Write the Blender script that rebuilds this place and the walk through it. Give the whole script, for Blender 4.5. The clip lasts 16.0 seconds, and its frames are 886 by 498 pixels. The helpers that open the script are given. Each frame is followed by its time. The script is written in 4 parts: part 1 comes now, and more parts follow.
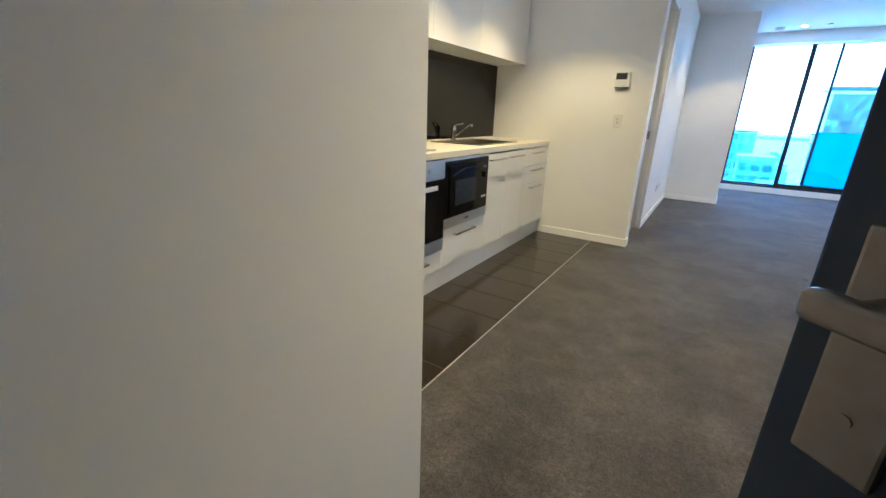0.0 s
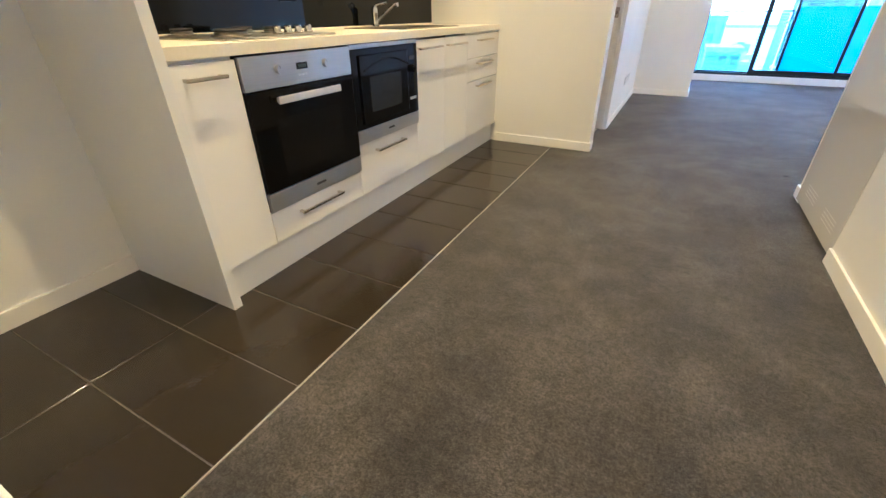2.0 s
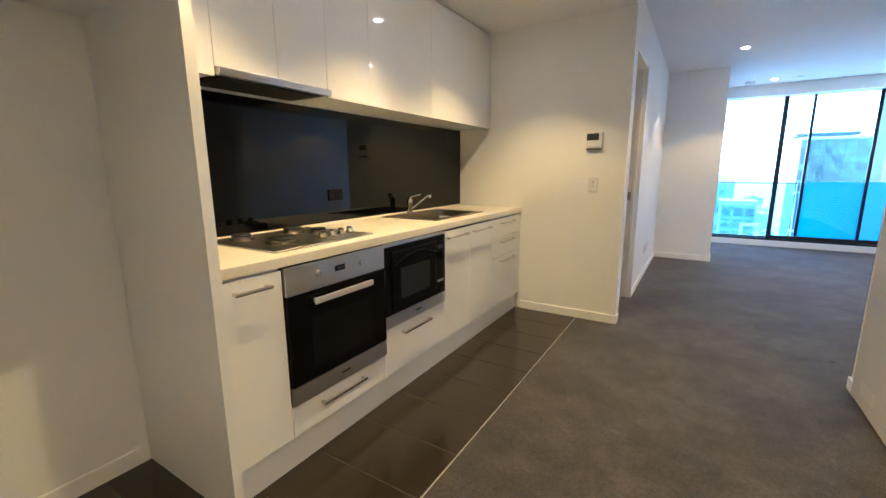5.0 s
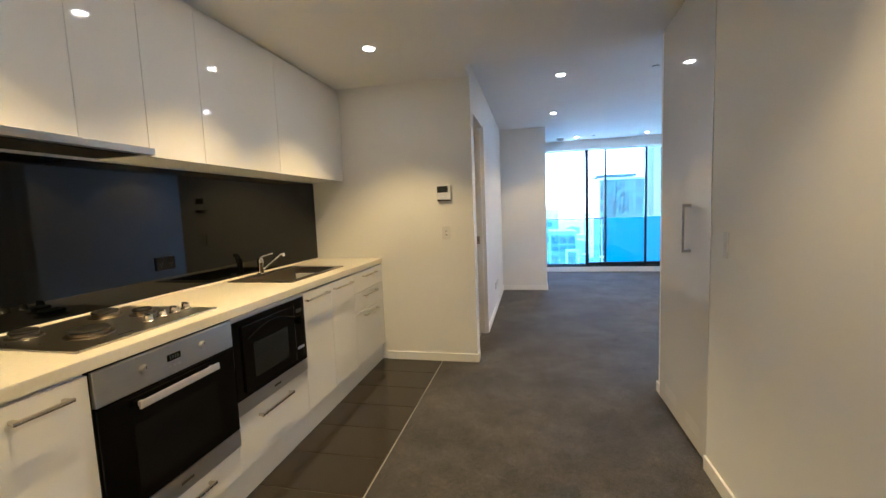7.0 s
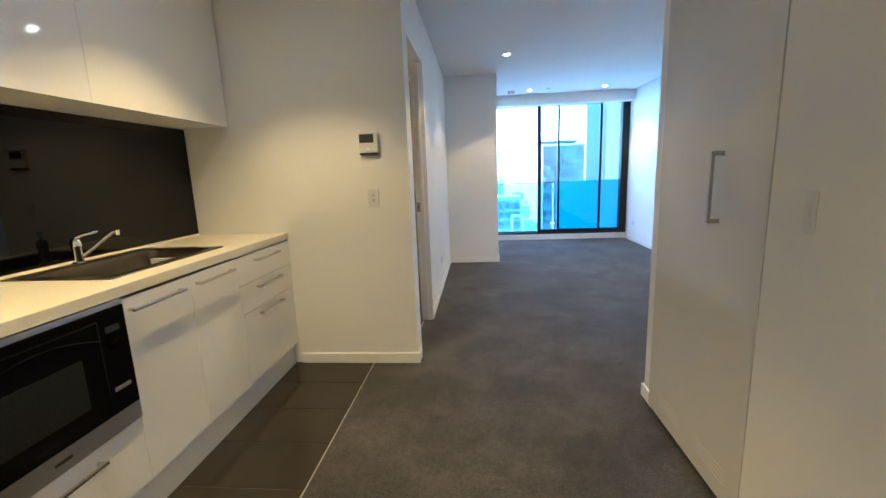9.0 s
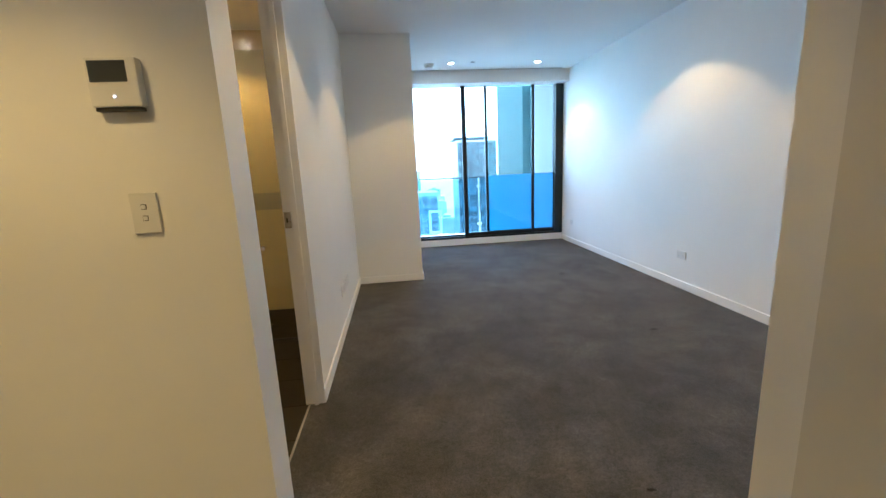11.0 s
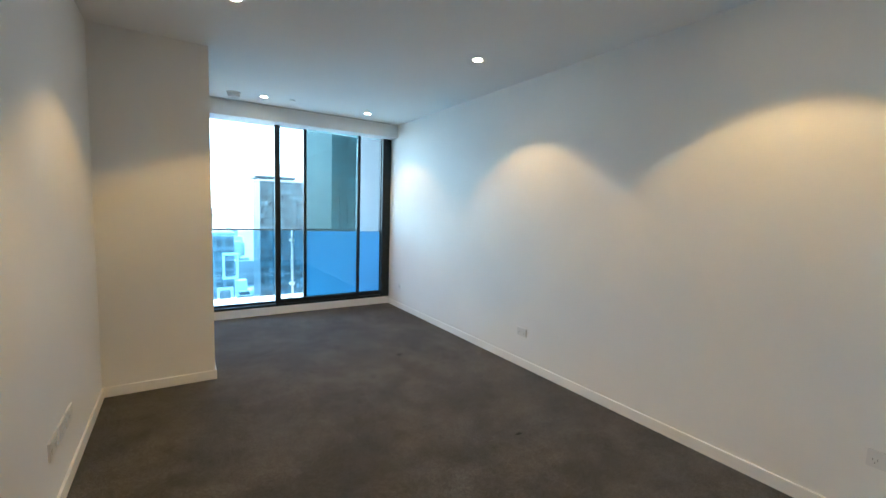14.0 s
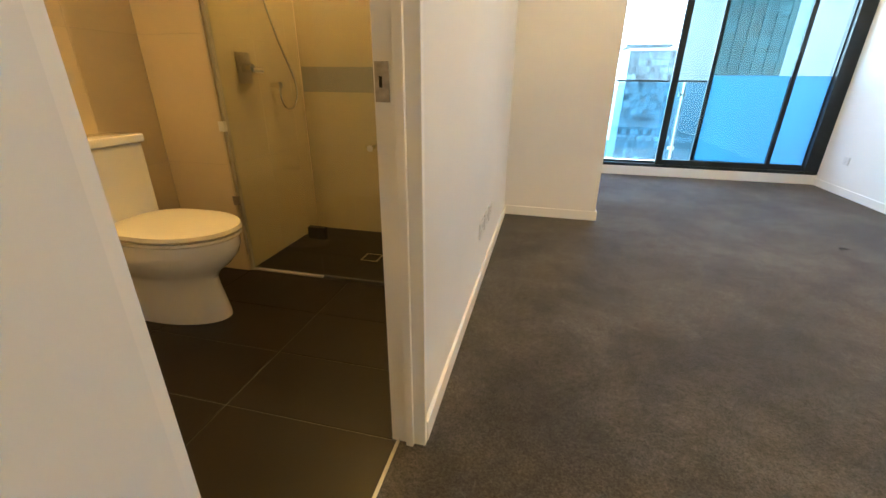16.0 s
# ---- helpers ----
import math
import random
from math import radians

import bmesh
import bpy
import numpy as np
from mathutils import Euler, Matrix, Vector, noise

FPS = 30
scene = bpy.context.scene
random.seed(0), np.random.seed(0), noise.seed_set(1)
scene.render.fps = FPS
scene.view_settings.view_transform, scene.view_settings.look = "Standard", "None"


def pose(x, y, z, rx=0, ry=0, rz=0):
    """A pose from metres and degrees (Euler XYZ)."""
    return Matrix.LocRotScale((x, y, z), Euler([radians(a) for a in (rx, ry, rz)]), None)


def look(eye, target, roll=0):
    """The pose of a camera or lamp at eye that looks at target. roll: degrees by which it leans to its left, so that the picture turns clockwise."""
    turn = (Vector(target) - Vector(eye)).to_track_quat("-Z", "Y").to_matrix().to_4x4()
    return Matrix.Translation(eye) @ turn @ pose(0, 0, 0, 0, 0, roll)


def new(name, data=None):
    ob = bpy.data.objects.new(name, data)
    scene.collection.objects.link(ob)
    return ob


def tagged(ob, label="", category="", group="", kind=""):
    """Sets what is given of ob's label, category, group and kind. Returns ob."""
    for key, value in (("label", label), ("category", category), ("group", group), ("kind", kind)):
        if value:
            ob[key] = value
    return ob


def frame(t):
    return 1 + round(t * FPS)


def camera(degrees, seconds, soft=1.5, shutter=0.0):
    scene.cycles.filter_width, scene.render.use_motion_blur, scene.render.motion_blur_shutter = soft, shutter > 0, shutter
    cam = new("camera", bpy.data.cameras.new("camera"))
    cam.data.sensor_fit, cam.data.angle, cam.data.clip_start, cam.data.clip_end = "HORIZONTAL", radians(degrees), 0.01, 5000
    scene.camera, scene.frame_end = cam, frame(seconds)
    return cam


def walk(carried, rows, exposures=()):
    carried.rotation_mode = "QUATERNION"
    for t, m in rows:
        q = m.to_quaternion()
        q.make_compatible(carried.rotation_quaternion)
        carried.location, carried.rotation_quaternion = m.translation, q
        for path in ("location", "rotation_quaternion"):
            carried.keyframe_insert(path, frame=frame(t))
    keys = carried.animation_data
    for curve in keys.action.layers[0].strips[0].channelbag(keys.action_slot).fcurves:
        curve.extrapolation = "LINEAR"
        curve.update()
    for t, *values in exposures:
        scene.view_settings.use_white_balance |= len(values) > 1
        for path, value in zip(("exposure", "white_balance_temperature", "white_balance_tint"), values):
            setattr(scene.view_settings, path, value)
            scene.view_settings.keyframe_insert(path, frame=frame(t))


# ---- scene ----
cam = camera(94.4, 16.0)
PATH = [
    (0, (0.062, 0.068, 1.166), (-0.959, 1.668, 0.536), 2.0),
    (0.5, (0.055, 0.275, 1.148), (-0.849, 1.922, 0.461), 1.0),
    (1, (0.034, 0.469, 1.116), (-0.74, 2.14, 0.335), 1.1),
    (1.5, (0.012, 0.588, 1.072), (-0.813, 2.193, 0.209), -1.0),
    (2, (0.012, 0.621, 1.016), (-0.804, 2.151, 0.02), -0.5),
    (2.5, (0.01, 0.654, 1.005), (-0.771, 2.171, -0.037), -0.9),
    (3, (0.001, 0.657, 1.007), (-0.828, 2.178, 0.008), -1.5),
    (3.5, (0.0, 0.664, 1.073), (-0.909, 2.231, 0.225), -1.2),
    (4, (-0.008, 0.661, 1.121), (-1.004, 2.261, 0.451), -1.6),
    (4.2, (-0.004, 0.66, 1.149), (-1.036, 2.266, 0.553), -2.0),
    (6.3, (0.0, 0.707, 1.352), (-0.863, 2.506, 1.22), -3.0),
    (6.5, (0.001, 0.701, 1.354), (-0.744, 2.552, 1.212), -2.7),
    (7, (-0.009, 0.707, 1.349), (-0.439, 2.65, 1.158), -2.2),
    (7.5, (-0.024, 0.752, 1.325), (-0.32, 2.709, 1.038), -2.2),
    (8, (-0.067, 0.906, 1.287), (-0.294, 2.862, 0.935), -0.6),
    (8.5, (-0.061, 1.243, 1.275), (-0.296, 3.193, 0.898), -1.2),
    (8.7, (-0.062, 1.366, 1.286), (-0.277, 3.32, 0.921), -1.6),
    (10.8, (-0.030, 2.798, 1.268), (0.099, 4.760, 0.905), -2.7),
    (11, (-0.034, 2.934, 1.240), (0.173, 4.883, 0.845), -2.6),
    (11.2, (-0.040, 3.060, 1.226), (0.252, 4.990, 0.798), -2.4),
    (11.5, (-0.069, 3.277, 1.221), (0.39, 5.168, 0.758), -1.8),
    (12, (-0.093, 3.55, 1.228), (0.714, 5.304, 0.706), -1.0),
    (12.5, (-0.072, 3.695, 1.226), (0.955, 5.325, 0.69), 0.4),
    (13, (-0.047, 3.735, 1.215), (1.043, 5.343, 0.74), 2.1),
    (13.5, (-0.021, 3.756, 1.323), (1.082, 5.396, 1.021), 2.0),
    (14, (-0.011, 3.763, 1.401), (1.067, 5.437, 1.214), 1.8),
    (14.5, (-0.017, 3.782, 1.279), (0.933, 5.508, 0.932), 2.2),
    (15, (-0.041, 3.81, 1.15), (0.488, 5.656, 0.588), 2.7),
    (15.5, (-0.087, 3.905, 1.063), (-0.185, 5.782, 0.379), 2.7),
    (16, (-0.235, 4.161, 1.021), (-0.665, 5.956, 0.251), 0.5),
]

EXPOSURES = [
    (0.0, 3.75, 4050, 13), (0.4, 3.66, 4200, 16), (1.0, 3.76, 4300, 17), (1.5, 3.97, 4300, 17), (3.5, 4.13, 4300, 17), (4.2, 3.9, 4400, 17), (6.3, 3.38, 4550, 17), (8.0, 3.38, 4450, 15), (8.7, 3.38, 4400, 14),
    (11.0, 3.1, 5000, 12), (12.5, 3.06, 5250, 11), (14.0, 2.76, 5450, 11), (14.5, 2.92, 5450, 11), (15.0, 3.06, 5450, 11), (15.5, 3.38, 5550, 12), (16.0, 3.58, 5600, 13),
]
walk(cam, [(t, look(eye, target, roll)) for t, eye, target, roll in PATH], EXPOSURES)

# ---- light ----
world = bpy.data.worlds.new("sky")
scene.world = world
world.use_nodes = True
wn = world.node_tree
sky = wn.nodes.new("ShaderNodeTexSky")
sky.sky_type = "NISHITA"
sky.sun_disc = False
sky.sun_elevation = radians(62)
sky.sun_rotation = radians(29)
sky.air_density = 1.3
sky.dust_density = 1.0
SKY = 0.12
wn.nodes["Background"].inputs["Strength"].default_value = SKY
wn.links.new(sky.outputs["Color"], wn.nodes["Background"].inputs["Color"])

sun = new("sun", bpy.data.lights.new("sun", "SUN"))
sun.data.energy = 3.2
sun.data.angle = radians(0.5)
sun.data.color = (1.0, 0.95, 0.88)
sun.matrix_world = look((25, 45, 97), (0, 0, 0))

LAMP_COLOR = (1.0, 0.60, 0.18)
LAMP_WATTS = 7.2
# ceiling lamps: places by room; then the cone in degrees and the share of full power of each room
LIVING_LAMPS = [(0.27, 4.84), (0.28, 6.48), (0.786, 8.66), (1.97, 8.66), (1.95, 6.40), (1.95, 4.60)]
KITCHEN_LAMPS = [(-1.06, 3.40), (-1.06, 2.50), (-1.06, 1.50)]
ENTRY_LAMPS = [(0.44, 1.32)]
BATH_LAMPS = [(-1.85, 4.95), (-1.30, 6.35)]
CONES = {"living": (106.0, 0.74), "kitchen": (104.0, 1.1), "entry": (112.0, 1.1), "bathroom": (112.0, 0.62)}
KITCHEN_COLOR = (1.0, 0.59, 0.15)
BATH_COLOR = (1.0, 0.54, 0.10)

# ---- plan ----
Z_LIV, Z_KIT, Z_BATH = 2.565, 2.44, 2.40
X_R = 0.82          # wall beside the entry
X_END, Y_END = 0.848, 3.785  # wall end beside the tall cupboard
X_LR = 2.600        # long wall of the living room
X_LL = -0.503       # wall between living room and bathroom
Y_NIB, Y_NIB2 = 4.19, 4.356
Y_PIL, X_PIL = 7.41, 0.20
Y_WIN = 9.33
X_BACK = -1.99      # wall behind the kitchen
X_FRONT = -1.353    # front of the base cabinets
Z_TOP = 0.935       # worktop
X_TILE = -0.822     # where tiles meet carpet


# ---- materials ----
def mat(name, color, rough=0.5, metal=0.0, noise_scale=0.0, vary=0.0, bump=0.0, bump_scale=0.0, coat=0.0, spec=0.5, random_vary=0.0, rough_vary=0.0, stretch=(1, 1, 1)):
    m = bpy.data.materials.new(name)
    m.use_nodes = True
    nt = m.node_tree
    p = nt.nodes["Principled BSDF"]
    p.inputs["Base Color"].default_value = (*color, 1)
    p.inputs["Roughness"].default_value = rough
    p.inputs["Metallic"].default_value = metal
    p.inputs["Specular IOR Level"].default_value = spec
    p.inputs["Coat Weight"].default_value = coat
    p.inputs["Coat Roughness"].default_value = 0.04
    geo = nt.nodes.new("ShaderNodeNewGeometry")
    mp = nt.nodes.new("ShaderNodeMapping")
    mp.inputs["Scale"].default_value = stretch
    nt.links.new(geo.outputs["Position"], mp.inputs["Vector"])
    out = None
    if noise_scale:
        big = nt.nodes.new("ShaderNodeTexNoise")
        big.inputs["Scale"].default_value = noise_scale
        big.inputs["Detail"].default_value = 5
        nt.links.new(mp.outputs["Vector"], big.inputs["Vector"])
        ramp = nt.nodes.new("ShaderNodeMapRange")
        ramp.inputs["From Min"].default_value = 0.3
        ramp.inputs["From Max"].default_value = 0.7
        ramp.inputs["To Min"].default_value = 1 - vary
        ramp.inputs["To Max"].default_value = 1 + vary
        nt.links.new(big.outputs["Fac"], ramp.inputs["Value"])
        out = ramp.outputs["Result"]
        if rough_vary:
            rr = nt.nodes.new("ShaderNodeMapRange")
            rr.inputs["From Min"].default_value = 0.3
            rr.inputs["From Max"].default_value = 0.7
            rr.inputs["To Min"].default_value = max(0.0, rough - rough_vary)
            rr.inputs["To Max"].default_value = rough + rough_vary
            nt.links.new(big.outputs["Fac"], rr.inputs["Value"])
            nt.links.new(rr.outputs["Result"], p.inputs["Roughness"])
    if random_vary:
        info = nt.nodes.new("ShaderNodeObjectInfo")
        rv = nt.nodes.new("ShaderNodeMapRange")
        rv.inputs["To Min"].default_value = 1 - random_vary
        rv.inputs["To Max"].default_value = 1 + random_vary
        nt.links.new(info.outputs["Random"], rv.inputs["Value"])
        if out is None:
            out = rv.outputs["Result"]
        else:
            mul = nt.nodes.new("ShaderNodeMath")
            mul.operation = "MULTIPLY"
            nt.links.new(out, mul.inputs[0])
            nt.links.new(rv.outputs["Result"], mul.inputs[1])
            out = mul.outputs[0]
    if out is not None:
        sc = nt.nodes.new("ShaderNodeVectorMath")
        sc.operation = "SCALE"
        sc.inputs[0].default_value = color
        nt.links.new(out, sc.inputs["Scale"])
        nt.links.new(sc.outputs["Vector"], p.inputs["Base Color"])
    if bump:
        fine = nt.nodes.new("ShaderNodeTexNoise")
        fine.inputs["Scale"].default_value = bump_scale
        fine.inputs["Detail"].default_value = 4
        nt.links.new(mp.outputs["Vector"], fine.inputs["Vector"])
        b = nt.nodes.new("ShaderNodeBump")
        b.inputs["Strength"].default_value = bump
        b.inputs["Distance"].default_value = 0.004
        nt.links.new(fine.outputs["Fac"], b.inputs["Height"])
        nt.links.new(b.outputs["Normal"], p.inputs["Normal"])
    return m


def emit(name, color, strength):
    m = bpy.data.materials.new(name)
    m.use_nodes = True
    p = m.node_tree.nodes["Principled BSDF"]
    p.inputs["Base Color"].default_value = (*color, 1)
    p.inputs["Emission Color"].default_value = (*color, 1)
    p.inputs["Emission Strength"].default_value = strength
    return m


def glass(name, tint, frost=0.0):
    """Clear panes let light straight through with a tint; frosted ones scatter it."""
    m = bpy.data.materials.new(name)
    m.use_nodes = True
    nt = m.node_tree
    out = nt.nodes["Material Output"]
    nt.nodes.remove(nt.nodes["Principled BSDF"])
    tr = nt.nodes.new("ShaderNodeBsdfTransparent")
    tr.inputs["Color"].default_value = (*tint, 1)
    body = tr.outputs[0]
    if frost:
        tl = nt.nodes.new("ShaderNodeBsdfTranslucent")
        tl.inputs["Color"].default_value = (*tint, 1)
        mx = nt.nodes.new("ShaderNodeMixShader")
        mx.inputs[0].default_value = frost
        nt.links.new(tr.outputs[0], mx.inputs[1])
        nt.links.new(tl.outputs[0], mx.inputs[2])
        body = mx.outputs[0]
    gl = nt.nodes.new("ShaderNodeBsdfGlossy")
    gl.inputs["Roughness"].default_value = 0.25 if frost else 0.0
    facing = nt.nodes.new("ShaderNodeLayerWeight")
    facing.inputs["Blend"].default_value = 0.5
    power = nt.nodes.new("ShaderNodeMath")
    power.operation = "POWER"
    power.inputs[1].default_value = 5.0
    nt.links.new(facing.outputs["Facing"], power.inputs[0])
    gloss = nt.nodes.new("ShaderNodeMath")
    gloss.operation = "MULTIPLY_ADD"
    gloss.inputs[1].default_value = 0.96
    gloss.inputs[2].default_value = 0.035
    nt.links.new(power.outputs[0], gloss.inputs[0])
    mix = nt.nodes.new("ShaderNodeMixShader")
    nt.links.new(gloss.outputs[0], mix.inputs[0])
    nt.links.new(body, mix.inputs[1])
    nt.links.new(gl.outputs[0], mix.inputs[2])
    nt.links.new(mix.outputs[0], out.inputs["Surface"])
    return m


def carpet_material():
    m = mat("carpet", (0.060, 0.055, 0.052), 0.95, spec=0.1)
    nt = m.node_tree
    p = nt.nodes["Principled BSDF"]
    geo = nt.nodes.new("ShaderNodeNewGeometry")
    tread = nt.nodes.new("ShaderNodeMapping")
    tread.inputs["Scale"].default_value = (1.0, 0.85, 1.0)
    tread.inputs["Rotation"].default_value = (0, 0, 0.35)
    nt.links.new(geo.outputs["Position"], tread.inputs["Vector"])
    sizes = [(0.8, 0.16, 2), (2.6, 0.25, 4), (8.0, 0.24, 4), (42.0, 0.26, 3), (120.0, 0.46, 3), (300.0, 0.45, 3)]
    fac = None
    fine = None
    for scale, amount, detail in sizes:
        n = nt.nodes.new("ShaderNodeTexNoise")
        n.inputs["Scale"].default_value = scale
        n.inputs["Detail"].default_value = detail
        nt.links.new(tread.outputs["Vector"] if 1.0 < scale < 3.0 else geo.outputs["Position"], n.inputs["Vector"])
        r = nt.nodes.new("ShaderNodeMapRange")
        edge = 0.11 if 1.0 < scale < 3.0 else 0.2
        r.inputs["From Min"].default_value = 0.5 - edge
        r.inputs["From Max"].default_value = 0.5 + edge
        r.inputs["To Min"].default_value = 1 - amount
        r.inputs["To Max"].default_value = 1 + amount
        nt.links.new(n.outputs["Fac"], r.inputs["Value"])
        fine = n
        if fac is None:
            fac = r.outputs[0]
        else:
            mul = nt.nodes.new("ShaderNodeMath")
            mul.operation = "MULTIPLY"
            nt.links.new(fac, mul.inputs[0])
            nt.links.new(r.outputs[0], mul.inputs[1])
            fac = mul.outputs[0]
    sc = nt.nodes.new("ShaderNodeVectorMath")
    sc.operation = "SCALE"
    sc.inputs[0].default_value = (0.055, 0.0495, 0.044)
    nt.links.new(fac, sc.inputs["Scale"])
    nt.links.new(sc.outputs["Vector"], p.inputs["Base Color"])
    b = nt.nodes.new("ShaderNodeBump")
    b.inputs["Strength"].default_value = 0.6
    b.inputs["Distance"].default_value = 0.006
    nt.links.new(fine.outputs["Fac"], b.inputs["Height"])
    nt.links.new(b.outputs["Normal"], p.inputs["Normal"])
    p.inputs["Sheen Weight"].default_value = 0.16
    p.inputs["Sheen Roughness"].default_value = 0.6
    return m


M_WALL = mat("wall_paint", (0.80, 0.795, 0.78), 0.62, noise_scale=1.5, vary=0.025, bump=0.02, bump_scale=180)
M_CEIL = mat("ceiling_paint", (0.80, 0.80, 0.79), 0.8, noise_scale=1.2, vary=0.02, bump=0.04, bump_scale=200)
M_TRIM = mat("trim_enamel", (0.85, 0.84, 0.82), 0.45, noise_scale=4, vary=0.03, bump=0.03, bump_scale=60)
M_GLOSS = mat("white_gloss", (0.84, 0.83, 0.81), 0.05, noise_scale=2, vary=0.015)
M_SATIN = mat("white_satin", (0.72, 0.71, 0.69), 0.03, noise_scale=2, vary=0.015, coat=0.7)
M_PANEL = mat("white_melamine", (0.78, 0.78, 0.77), 0.38, noise_scale=3, vary=0.02, bump=0.02, bump_scale=180)
M_BENCH = mat("cream_laminate", (0.76, 0.71, 0.58), 0.36, noise_scale=60, vary=0.03, bump=0.02, bump_scale=300)
M_BLACKGLASS = mat("black_glass", (0.001, 0.0015, 0.002), 0.03, noise_scale=5, vary=0.2, spec=0.36)
M_OVENGLASS = mat("oven_glass", (0.002, 0.002, 0.002), 0.06, noise_scale=4, vary=0.2, spec=0.14)
M_WINDOWDARK = mat("dark_window", (0.005, 0.005, 0.005), 0.10, noise_scale=120, vary=0.2, spec=0.22)
M_MESHWINDOW = mat("mesh_window", (0.016, 0.018, 0.020), 0.18, noise_scale=160, vary=0.3, spec=0.3)
M_STEEL = mat("brushed_steel", (0.52, 0.52, 0.51), 0.34, 1.0, noise_scale=150, vary=0.05, rough_vary=0.03, stretch=(1, 0.04, 2))
M_STEELTOP = mat("satin_steel", (0.62, 0.61, 0.59), 0.36, 1.0, noise_scale=60, vary=0.05, rough_vary=0.05)
M_DARKSTEEL = mat("tarnished_steel", (0.34, 0.31, 0.28), 0.42, 1.0, noise_scale=40, vary=0.10, rough_vary=0.05)
M_SINK = mat("brown_steel", (0.24, 0.21, 0.16), 0.30, 1.0, noise_scale=220, vary=0.04)
M_STRIKE = mat("worn_steel", (0.42, 0.38, 0.33), 0.34, 0.9, noise_scale=60, vary=0.2)
M_HOB = mat("hob_steel", (0.50, 0.47, 0.40), 0.32, 1.0, noise_scale=60, vary=0.05, rough_vary=0.05)
M_CHROME = mat("chrome", (0.78, 0.78, 0.78), 0.08, 1.0, noise_scale=20, vary=0.05)
M_NICKEL = mat("satin_nickel", (0.62, 0.58, 0.50), 0.26, 1.0, noise_scale=40, vary=0.06)
M_IRON = mat("cast_iron", (0.018, 0.018, 0.018), 0.62, noise_scale=80, vary=0.3, bump=0.2, bump_scale=200, spec=0.2)
M_CARPET = carpet_material()
M_TILE = mat("dark_floor_tile", (0.027, 0.021, 0.013), 0.17, noise_scale=2.5, vary=0.10, bump=0.05, bump_scale=70, random_vary=0.08, rough_vary=0.03)
M_BATHTILE = mat("matt_brown_floor_tile", (0.011, 0.0075, 0.005), 0.42, noise_scale=3.0, vary=0.16, bump=0.06, bump_scale=90, random_vary=0.10, rough_vary=0.06, spec=0.3)
M_GROUT = mat("grey_grout", (0.11, 0.10, 0.082), 0.85, noise_scale=25, vary=0.18, bump=0.2, bump_scale=160)
M_ALU = mat("pale_aluminium", (0.43, 0.40, 0.34), 0.45, 0.4, noise_scale=20, vary=0.08)
M_HANDLE = mat("anodised_handle", (0.72, 0.71, 0.69), 0.42, 0.7, noise_scale=30, vary=0.04)
M_FRAME = mat("charcoal_frame", (0.016, 0.022, 0.025), 0.35, noise_scale=20, vary=0.15, spec=0.25)
M_DOORDARK = mat("dark_door", (0.028, 0.052, 0.115), 0.28, noise_scale=3, vary=0.15, bump=0.02, bump_scale=60)
M_CERAMIC = mat("white_ceramic", (0.82, 0.81, 0.79), 0.08, noise_scale=3, vary=0.01, coat=0.5)
M_SEAT = mat("toilet_seat_plastic", (0.80, 0.76, 0.66), 0.22, noise_scale=3, vary=0.01)
M_WALLTILE = mat("cream_wall_tile", (0.60, 0.50, 0.33), 0.20, noise_scale=3, vary=0.04, random_vary=0.02)
M_WALLGROUT = mat("pale_grout", (0.50, 0.43, 0.30), 0.8, noise_scale=20, vary=0.1)
M_BAND = mat("grey_band_tile", (0.36, 0.34, 0.31), 0.25, noise_scale=10, vary=0.08)
M_PLASTIC = mat("white_plastic", (0.70, 0.70, 0.69), 0.35, noise_scale=8, vary=0.01)
M_SOCKET = mat("black_plastic", (0.004, 0.004, 0.005), 0.3, noise_scale=8, vary=0.1, spec=0.15)
M_SLOT = mat("grey_slot", (0.34, 0.34, 0.33), 0.5, noise_scale=8, vary=0.05)
M_SCREEN = mat("grey_screen", (0.035, 0.04, 0.045), 0.12, noise_scale=8, vary=0.05)
M_DARK = mat("dark_void", (0.012, 0.012, 0.012), 0.8, noise_scale=8, vary=0.2)
M_DIGIT = mat("pale_digit", (0.07, 0.085, 0.075), 0.4, noise_scale=8, vary=0.05)
M_MARK = mat("grey_print", (0.05, 0.05, 0.05), 0.5, noise_scale=8, vary=0.05)
M_LENS = emit("lamp_lens", (1.0, 0.80, 0.50), 13.0)
M_LED = emit("small_indicator", (1.0, 0.98, 0.95), 0.3)
M_HAZE = emit("haze", (0.86, 0.93, 0.95), 0.8)
M_CLEAR = glass("clear_glass", (0.85, 0.96, 0.96))
M_TINT = glass("blue_tinted_glass", (0.62, 0.83, 0.95))
M_FROST = glass("frosted_glass", (0.17, 0.35, 0.47), 0.85)
M_SHOWER = glass("shower_glass", (0.90, 0.93, 0.90))
M_BALCONY = mat("balcony_paving", (0.45, 0.46, 0.46), 0.6, noise_scale=6, vary=0.08)
M_RENDER = mat("grey_render", (0.17, 0.175, 0.19), 0.7, noise_scale=3, vary=0.05)
# Next three are paled: distance haze is put into the base colour.
M_GROUND = mat("hazy_city_ground", (0.40, 0.41, 0.41), 0.9, noise_scale=0.02, vary=0.35)
M_CITY = mat("hazed_concrete", (0.34, 0.35, 0.35), 0.8, noise_scale=0.05, vary=0.10, random_vary=0.25)
M_CITYGLASS = mat("hazed_blue_facade", (0.22, 0.25, 0.27), 0.25, noise_scale=0.3, vary=0.2, random_vary=0.7)
M_TEAL = mat("teal_facade", (0.022, 0.040, 0.042), 0.5, spec=0.12, noise_scale=0.3, vary=0.15, random_vary=0.25)
